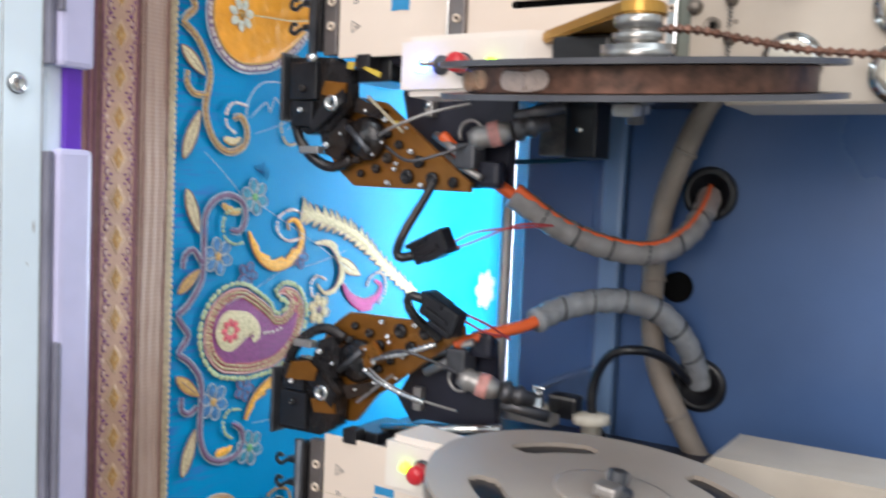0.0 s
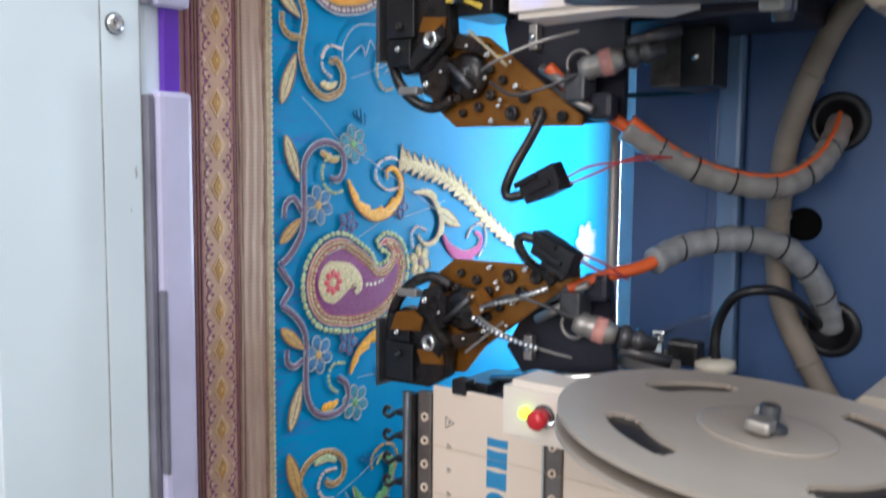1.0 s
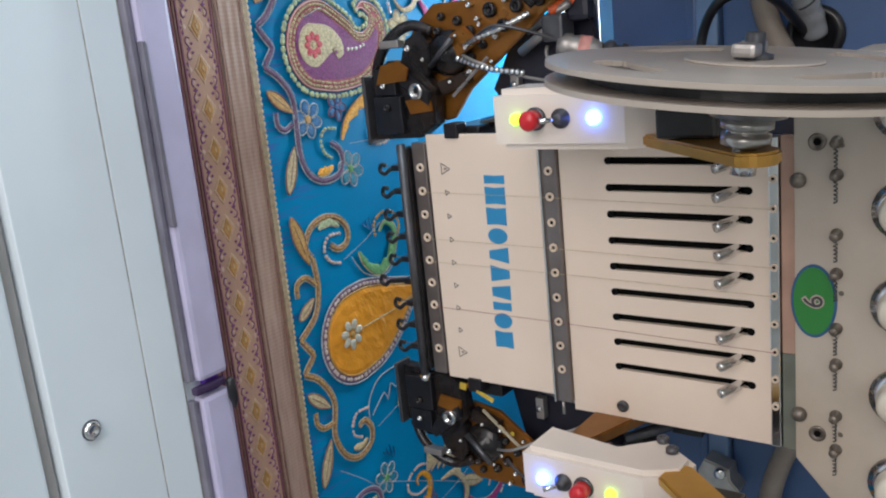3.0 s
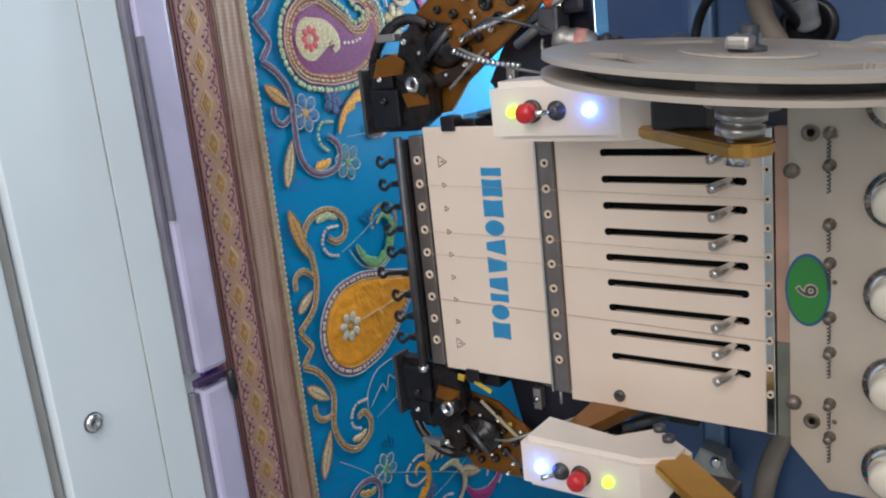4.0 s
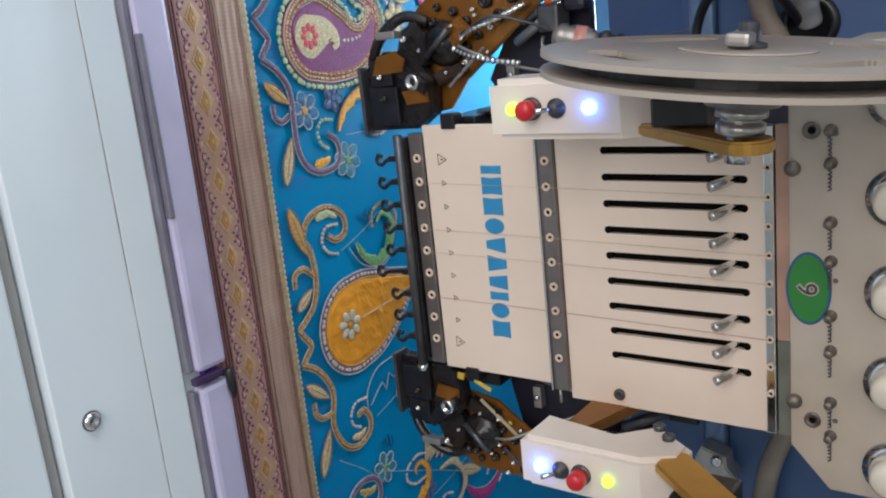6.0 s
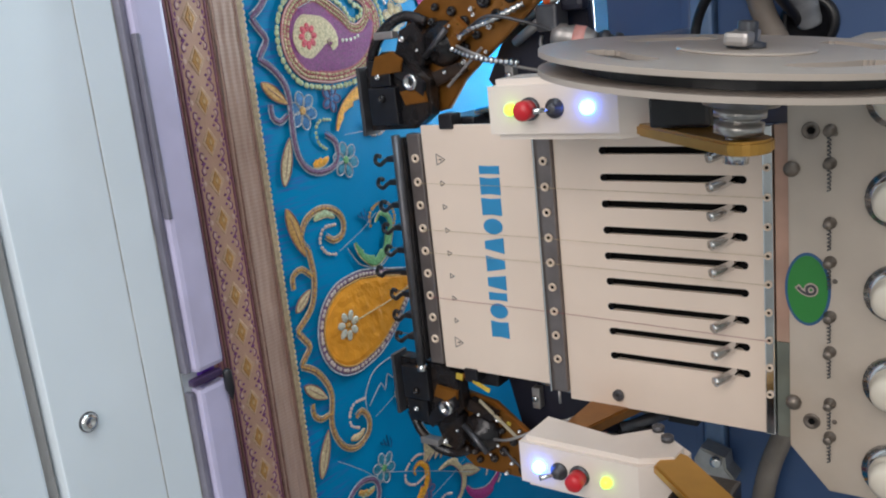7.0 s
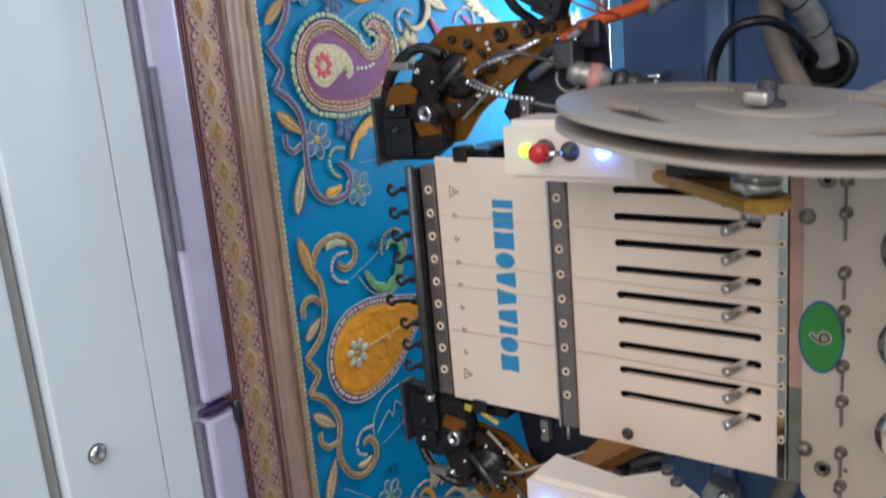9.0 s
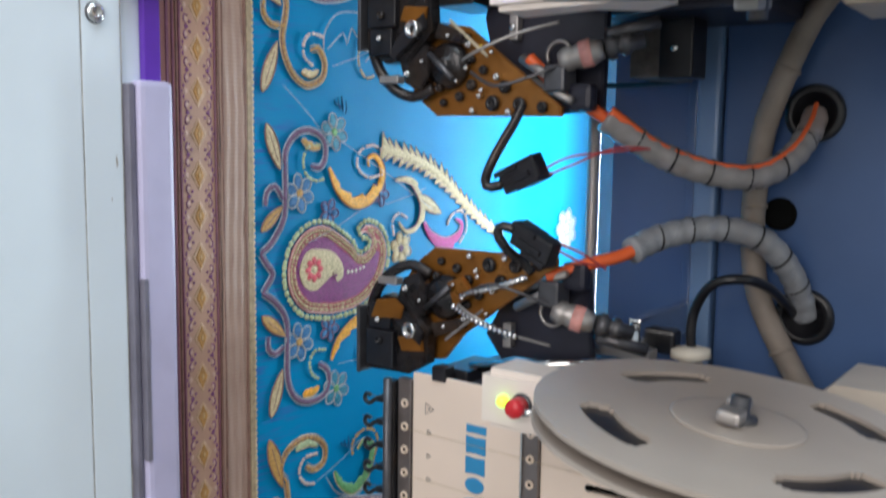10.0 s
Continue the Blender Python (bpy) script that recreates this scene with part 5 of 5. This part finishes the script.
    if s > 0:
        add("bracket", boxm(0.120, 0.160, 0.104, 0.171, 0.197, 0.2205, bevel=0.0015), DULL, d, "stained steel bracket on the beam")
        add("bracket_end", boxm(0.119, 0.161, 0.100, 0.128, 0.2210, 0.2460, bevel=0.0015), BLACKP, d, "black bracket block")
    else:
        add("bracket", boxm(0.122, 0.146, 0.062, 0.171, 0.222, 0.232, bevel=0.0015), CHROME, d, "bright steel bracket on the beam")
        add("bracket_leg", boxm(0.116, 0.124, 0.064, 0.080, 0.196, 0.238, bevel=0.0015), GREYM, d)
    add("bracket_screw", lathe(bmesh.new(), (0.140, 0.0998 if s > 0 else 0.0615, 0.233 if s > 0 else 0.227), (0, -1, 0), [(0, 0.003), (0.002, 0.003), (0.003, 0.0015)], 12), CHROME, d, smooth=True)
    # twisted bright feed chain
    if s < 0:
        pts = spline([(0.150, 0.004, 0.112), (0.145, -0.002, 0.130), (0.141, -0.006, 0.150), (0.138, -0.010, 0.175)], 0.0012)
        add("feed_chain", tube(bmesh.new(), pts, 0.0019, 8, 0.35, 0.0045), CHROME, d, "bright ball-link feed chain", smooth=True)
        pts = spline([(0.158, 0.006, 0.118), (0.163, 0.002, 0.132), (0.168, 0.004, 0.150), (0.176, 0.010, 0.170)], 0.0015)
        add("feed_spring", tube(bmesh.new(), pts, 0.0022, 8, 0.3, 0.004), CHROME, d, "bright coil spring", smooth=True)
    add("edge_strip", prism(bmesh.new(), [(0.1225, 0.104), (0.1240, 0.103), (0.150, 0.135), (0.1485, 0.136)], 0.006, 0.009, bevel=0.0006), mat("pale_horn_strip", (0.48, 0.42, 0.30), 0.35) if s > 0 else GREYM, d, "pale bent guide strip")
    if s > 0:
        foil = mat("yellow_foil", (0.85, 0.62, 0.10), 0.25, 0.4, vary=0.2, scale=200)
        add("foil_tab", prism(bmesh.new(), [(0.0985, 0.0905), (0.1035, 0.0895), (0.1045, 0.0955), (0.0990, 0.0965)], -0.0022, -0.0008, bevel=0.0003), foil, d, "bright yellow foil tab")
        add("foil_tab", prism(bmesh.new(), [(0.1020, 0.1060), (0.1045, 0.1050), (0.1110, 0.1195), (0.1075, 0.1215)], -0.0022, -0.0008, bevel=0.0003), foil, d, "bright yellow foil tab")
        add("foil_back", prism(bmesh.new(), [(0.0985, 0.0960), (0.1025, 0.0955), (0.1045, 0.1065), (0.1000, 0.1075)], -0.0006, 0.0004, bevel=0.0003), BRASS, d)
        add("foil_tab", boxm(0.1405, 0.1435, 0.012, 0.0138, 0.1240, 0.1275, bevel=0.0005), foil, d, "bright yellow foil tab")
    # control box
    cb = thing("switch_box", "white plastic switch box with lit diodes on a bronze arm", "switch box", "switch boxes")
    prof = [(-0.079, 0.193), (-0.080, 0.277), (-0.068, 0.2985), (-0.050, 0.2990), (-0.031, 0.2735), (-0.032, 0.267), (-0.050, 0.248), (-0.0405, 0.193)]

    def addb(name, bm, m, parent=cb, label="", smooth=False):
        if s < 0:
            bmesh.ops.transform(bm, matrix=flip, verts=bm.verts)
        return part(name, bm, m, parent, label, smooth)
    addb("housing", prism(bmesh.new(), prof, 0.0975, 0.1335, axis="x", bevel=0.0038), BOX_P, cb, "white moulded plastic housing")
    zs = (0.208, 0.2225, 0.237, 0.256) if s > 0 else (0.259, 0.238, 0.2215, 0.209)
    cx = 0.116
    addb("blue_lamp", lathe(bmesh.new(), (cx, -0.0792, zs[0]), (0, -1, 0), [(0, 0.0042), (0.003, 0.0042), (0.005, 0.003), (0.0058, 0.0012)], 16), LED_B, cb, "lit blue diode", smooth=True)
    addb("green_lamp", lathe(bmesh.new(), (cx, -0.0792, zs[3]), (0, -1, 0), [(0, 0.0036), (0.003, 0.0036), (0.005, 0.0026), (0.0056, 0.0012)], 16), LED_G, cb, "lit yellow-green diode", smooth=True)
    sw = addb("toggle_switch", lathe(bmesh.new(), (cx, -0.0792, zs[1]), (0, -1, 0), [(0, 0.0058), (0.002, 0.0058), (0.0025, 0.0036), (0.006, 0.0034), (0.0065, 0.002)], 16), DARKM, cb, "steel toggle switch", smooth=True)
    addb("toggle_lever", rodm((cx, -0.084, zs[1]), (cx, -0.093, zs[1] - 0.007), 0.0012, 0.0019, n=10), CHROME, sw, smooth=True)
    rb = addb("red_button", lathe(bmesh.new(), (cx, -0.0792, zs[2]), (0, -1, 0.1), [(0, 0.0045), (0.003, 0.0045), (0.0035, 0.0056), (0.012, 0.0058), (0.014, 0.0045)], 18), RED_B, cb, "red push button", smooth=True)
    addb("button_collar", lathe(bmesh.new(), (cx, -0.0791, zs[2]), (0, -1, 0), [(0, 0.0068), (0.002, 0.0068), (0.0025, 0.005)], 18), DARKM, rb, smooth=True)
    for y, z in ((-0.0365, 0.2725), (-0.0475, 0.2830)):
        addb("housing_bolt", lathe(bmesh.new(), (0.0974, y, z), (-1, 0, 0), [(0, 0.004), (0.003, 0.004), (0.0038, 0.003), (0.0038, 0.002), (0.002, 0.0019)], 14), DARKM, cb, smooth=True)
    # bronze arm from the head to the reel, and the carrier below the box
    carr = addb("carrier_bar", prism(bmesh.new(), [(-0.0395, 0.205), (0.010, 0.205), (0.030, 0.232), (0.030, 0.245), (-0.0395, 0.222)], 0.104, 0.112, axis="x", bevel=0.001), BRASS, cb, "bronze carrier bar")
    arm = addb("reel_arm", prism(bmesh.new(), [(-0.077, 0.286), (-0.055, 0.286), (-0.057, 0.300)] + [(-0.128 + 0.0125 * math.cos(a), 0.3612 + 0.0125 * math.sin(a)) for a in [0.45 + k * 0.28 for k in range(12)]], 0.0990, 0.1055, axis="x", bevel=0.0012), GOLD, cb, "gold anodised reel arm")
    addb("arm_pad", boxm(0.1060, 0.122, -0.098, -0.062, 0.302, 0.334, bevel=0.002), BLACKP, cb)
    # the sequin reel on its spindle
    r = thing("sequin_reel", "dark grey reel wound with copper and peach sequins" if s > 0 else "large light grey plastic sequin reel with slotted flanges", "reel", "sequin reels")

    def addr(name, bm, m, parent=r, label="", smooth=False):
        if s < 0:
            bmesh.ops.transform(bm, matrix=flip, verts=bm.verts)
        return part(name, bm, m, parent, label, smooth)
    axis = Vector((1, 0.122, -0.021) if s > 0 else (1, 0.009, 0.11)).normalized()
    turn = Matrix.Translation((0.134 if s > 0 else 0.1370, -0.128, 0.3612)) @ Vector((1, 0, 0)).rotation_difference(axis).to_matrix().to_4x4()
    SZ = 0.0915

    def addt(name, bm, m, parent=r, label="", smooth=False):
        bmesh.ops.transform(bm, matrix=turn, verts=bm.verts)
        return addr(name, bm, m, parent, label, smooth)
    for xf in ((-0.0085, 0.0055) if s > 0 else (-0.0030, 0.0055)):
        bm = bmesh.new()
        radii = [0.009, 0.026, 0.040] + [0.0545 + 0.0014 * j for j in range(14)] + [0.083, SZ - 0.0012, SZ]
        n = 180
        V = [[bm.verts.new((xf, rr * math.cos(2 * math.pi * i / n), rr * math.sin(2 * math.pi * i / n))) for i in range(n)] for rr in radii]
        for j in range(len(radii) - 1):
            rm = (radii[j] + radii[j + 1]) / 2
            for i in range(n):
                t = ((i + 0.5) / n * 4 + 0.83) % 1.0 * (math.pi / 2) - 0.38
                along = max(0.0, abs(t) - 0.27) * 0.064
                if math.hypot(rm - 0.064, along) < 0.0078:
                    continue
                bm.faces.new((V[j][i], V[j][(i + 1) % n], V[j + 1][(i + 1) % n], V[j + 1][i]))
        bmesh.ops.delete(bm, geom=[v for v in bm.verts if not v.link_faces], context="VERTS")
        ext = bmesh.ops.extrude_face_region(bm, geom=bm.faces[:])
        bmesh.ops.translate(bm, vec=(0.0024, 0, 0), verts=[v for v in ext["geom"] if isinstance(v, bmesh.types.BMVert)])
        addt("flange", bm, REEL_D if s > 0 else REEL_P, r, "plastic flange with curved slots")
    wr = 0.078 if s > 0 else 0.074
    addt("sequin_winding", lathe(bmesh.new(), (-0.0060 if s > 0 else -0.0005, 0, 0), (1, 0, 0), [(0, wr), (0.0005, wr + 0.001), (0.0110, wr + 0.001), (0.0114, wr)] if s > 0 else [(0, wr), (0.0059, wr)], 60), SEQUIN if s > 0 else BLACKP, r, "copper and cream sequin winding" if s > 0 else "dark reel core")
    if s > 0:
        for k in range(9):
            bm = bmesh.new()
            for i in range(8 + (k * 3) % 5):
                a = -3.0 + k * 0.47 + i * 0.030
                bmesh.ops.create_cone(bm, cap_ends=True, segments=10, radius1=0.0042, radius2=0.0042, depth=0.0012, matrix=Matrix.Translation((random.uniform(-0.0006, 0.0006), (wr + 0.0014) * math.cos(a), (wr + 0.0014) * math.sin(a))) @ Euler((a - math.pi / 2 + random.uniform(-0.3, 0.3), 0, 0)).to_matrix().to_4x4())
            tagged(addt("sequin_strip", bm, (PEARL, SEQUIN_C, CREAM_D)[k % 3], r, "pale sequins on the winding"), kind="stuff")
    if s > 0:
        P = spline([(0.104, -0.090, 0.345), (0.100, -0.062, 0.365), (0.105, -0.045, 0.395), (0.109, -0.036, 0.420), (0.114, -0.034, 0.47)], 0.0009)
        addr("feed_strip", tube(bmesh.new(), P, 0.0021, 6, 0.4, 0.0052), SEQUIN, r, "twisted dark bronze sequin strip")
    addt("hub", lathe(bmesh.new(), (-0.0300, 0, 0), (1, 0, 0), [(0, 0.008), (0.001, 0.0112), (0.006, 0.0112), (0.0065, 0.0090), (0.008, 0.0090), (0.0085, 0.0118), (0.012, 0.0118), (0.0125, 0.0095), (0.0140, 0.0095), (0.0145, 0.0165), (0.0138, 0.0170), (0.0212 if s > 0 else 0.0268, 0.0170)], 30), mat("worn_nickel", (0.42, 0.40, 0.38), 0.28, 0.9, vary=0.2, scale=120), r, "chromed hub", smooth=True)
    addt("spindle", rodm((-0.043, 0, 0), (-0.0302, 0, 0), 0.0058, n=20), CHROME, r, smooth=True)
    addt("hub_ring", lathe(bmesh.new(), (0.0080, 0, 0), (1, 0, 0), [(0, 0.030), (0.0008, 0.030), (0.0010, 0.028)], 40), REEL_P, r, smooth=True)
    addt("spindle_end", lathe(bmesh.new(), (0.0081, 0, 0), (1, 0, 0), [(0, 0.0085), (0.003, 0.0085), (0.004, 0.0045), (0.012, 0.0044), (0.0125, 0.003)], 24), DARKM, r, smooth=True)
    nut = bmesh.new()
    box(nut, 0.0105, 0.0165, -0.0165, -0.0050, -0.0055, 0.0055, bevel=0.002)
    addt("clamp_nut", nut, GREYM, r, "dull steel clamp nut")
    nut = bmesh.new()
    box(nut, 0.0105, 0.0165, 0.0050, 0.0150, -0.0085, 0.0020, bevel=0.002)
    addt("clamp_nut", nut, GREYM, r, "dull steel clamp nut")
    return [d, cb, r]


head = sewing_head()
sets = [head] + sequin_device(1) + sequin_device(-1)
for ob in sets:
    copy_thing(ob, Matrix.Translation((-PERIOD, 0, 0)))
sets[3].location.x += 0.014
for ob in list(sets[3].children):
    if ob.name.startswith("feed_strip"):
        bpy.data.objects.remove(ob)


# ---------------------------------------------------------------- cables along the beam
def cables():
    c = thing("conduit_hose", "dusty grey cable conduit sagging along the blue beam", "conduit")
    wire("hose", [(-0.60, 0.150, 0.40), (-0.42, 0.158, 0.345), (-0.353, 0.160, 0.307), (-0.290, 0.160, 0.283), (-0.247, 0.160, 0.277), (-0.200, 0.160, 0.276), (-0.153, 0.160, 0.284), (-0.100, 0.160, 0.312), (-0.02, 0.158, 0.36), (0.08, 0.150, 0.350), (0.15, 0.155, 0.315), (0.187, 0.160, 0.2945), (0.242, 0.160, 0.2785), (0.34, 0.160, 0.27)], 0.0088, HOSE, c, ripple=0.02, pitch=0.006, step=0.003, n=14)
    for x, z in ((-0.325, 0.296), (-0.118, 0.301), (-0.225, 0.2763)):
        part("cable_tie", lathe(bmesh.new(), (x, 0.160, z), (1, 0, 0.5 if x > -0.2 else -0.5 if x < -0.3 else 0), [(0, 0.0094), (0.003, 0.0096), (0.0032, 0.0090)], 18), HOSE, c, smooth=True)

    def loop(name, pts, label, strand, wrap):
        lp = thing(name, label, "cable", "wrapped cables")
        P = spline(pts, 0.0025)
        n = len(P)
        cut = int(n * 0.30)
        part("spiral_wrap", tube(bmesh.new(), P[cut - 4:], 0.0092, 14, 0.05, 0.012), wrap, lp, "translucent grey spiral wrap", smooth=True)
        part("orange_core", tube(bmesh.new(), P[:cut], 0.0044, 10), ORANGE_C, lp, "bright orange cable", smooth=True)
        off = [p + Vector((-0.0068, -0.0058, 0.0015)) for p in P[cut - 2:]]
        if strand:
            part("orange_strand", tube(bmesh.new(), off, [max(0.0018, 0.0042 - 0.00012 * q) for q in range(len(off))], 8), ORANGE_C, lp, "orange cable showing beside the wrap", smooth=True)
        for k in range(6):
            i = cut + int((n - cut) * (0.08 + 0.15 * k))
            d = (P[i + 1] - P[i]).normalized()
            part("black_tie", lathe(bmesh.new(), P[i], d + Vector((0.15, 0.2, 0.3)), [(0, 0.0096), (0.0013, 0.0098), (0.0015, 0.0092)], 16), BLACKP, lp, smooth=True)
    loop("wrapped_cable", [(-0.326, 0.026, 0.158), (-0.306, 0.030, 0.180), (-0.284, 0.045, 0.210), (-0.262, 0.070, 0.236), (-0.249, 0.095, 0.265), (-0.247, 0.120, 0.290), (-0.260, 0.145, 0.305), (-0.278, 0.165, 0.311), (-0.292, 0.180, 0.311)], "grey spiral-wrapped cable with an orange core looping into a grommet", True, WRAP_O)
    loop("wrapped_cable", [(-0.176, 0.020, 0.180), (-0.186, 0.030, 0.205), (-0.192, 0.050, 0.222), (-0.203, 0.080, 0.236), (-0.209, 0.110, 0.262), (-0.202, 0.135, 0.288), (-0.180, 0.155, 0.304), (-0.158, 0.170, 0.310), (-0.141, 0.180, 0.312)], "grey spiral-wrapped cable with an orange core arching into a grommet", False, WRAP)
    b = thing("black_cable", "thin black cable arching from a grommet to a white plug", "cable")
    wire("cable", [(-0.141, 0.178, 0.306), (-0.150, 0.160, 0.305), (-0.168, 0.125, 0.300), (-0.176, 0.10, 0.290), (-0.171, 0.095, 0.270), (-0.150, 0.10, 0.256), (-0.124, 0.10, 0.255), (-0.10, 0.11, 0.262)], 0.0036, BLACKP, b)
    part("black_plug", boxm(-0.134, -0.116, 0.094, 0.110, 0.226, 0.244, bevel=0.003), BLACKP, b, "black plug beside it")
    part("plug", lathe(bmesh.new(), (-0.124, 0.100, 0.2545), (1, 0, 0.05), [(0, 0.006), (0.002, 0.014), (0.008, 0.0145), (0.010, 0.008), (0.03, 0.007)], 18), KNOB, b, "ivory plug", smooth=True)

    def connector(x, y, z, s, reach):
        k = thing("cable_connector", "black plastic wire connector hanging on a bent lead", "connector", "wire connectors")
        bm = box(bmesh.new(), -0.0085, 0.0085, -0.006, 0.006, -0.0165, 0.0165, bevel=0.002)
        bmesh.ops.transform(bm, matrix=Matrix.Translation((x, y, z)) @ Euler((0.15, -0.42 * s, 0.1)).to_matrix().to_4x4(), verts=bm.verts)
        body = part("connector_body", bm, BLACKP, k, "black plastic body")
        bm = bmesh.new()
        for u in (-0.006, 0.002, 0.008):
            box(bm, u - 0.0018, u + 0.0018, -0.0078, 0.0078, -0.012 + u, 0.008 + u, bevel=0.0006)
        bmesh.ops.transform(bm, matrix=Matrix.Translation((x, y, z)) @ Euler((0.15, -0.42 * s, 0.1)).to_matrix().to_4x4(), verts=bm.verts)
        part("latch", bm, BLACKP, body)
        wire("lead", [(x - s * reach, y + 0.014, z - 0.010), (x - s * reach * 0.72, y + 0.010, z - 0.014), (x - s * reach * 0.20, y - 0.002, z - 0.022), (x + s * 0.006, y - 0.004, z - 0.027), (x + s * 0.010, y - 0.003, z - 0.023), (x + s * 0.007, y, z - 0.014)], 0.0034, BLACK, k, "black sheathed lead")
        for j in (-1, 1):
            wire("red_lead", [(x + 0.002 * j, y, z + 0.014), (x - s * 0.008 + 0.003 * j, y + 0.010, z + 0.028), (x - s * 0.016 - 0.001 * j, y + 0.030, z + (0.050 if s > 0 else 0.036))] + ([(x - s * 0.017, y + 0.055, z + 0.064)] if s > 0 else []), 0.0008, RED_C, k, "thin red lead", n=6)
    connector(-0.248, -0.012, 0.178, 1, 0.046)
    connector(-0.203, -0.014, 0.190, -1, 0.022)
    # thin air line beside the valve
    teal = mat("teal_air_hose", (0.012, 0.075, 0.13), 0.35, vary=0.1, scale=60)
    a = thing("air_line", "thin dark teal air line beside the attachment", "air line")
    wire("hose", [(-0.322, 0.030, 0.185), (-0.310, 0.06, 0.175), (-0.312, 0.12, 0.19), (-0.318, 0.18, 0.21)], 0.0020, teal, a, n=7)


cables()
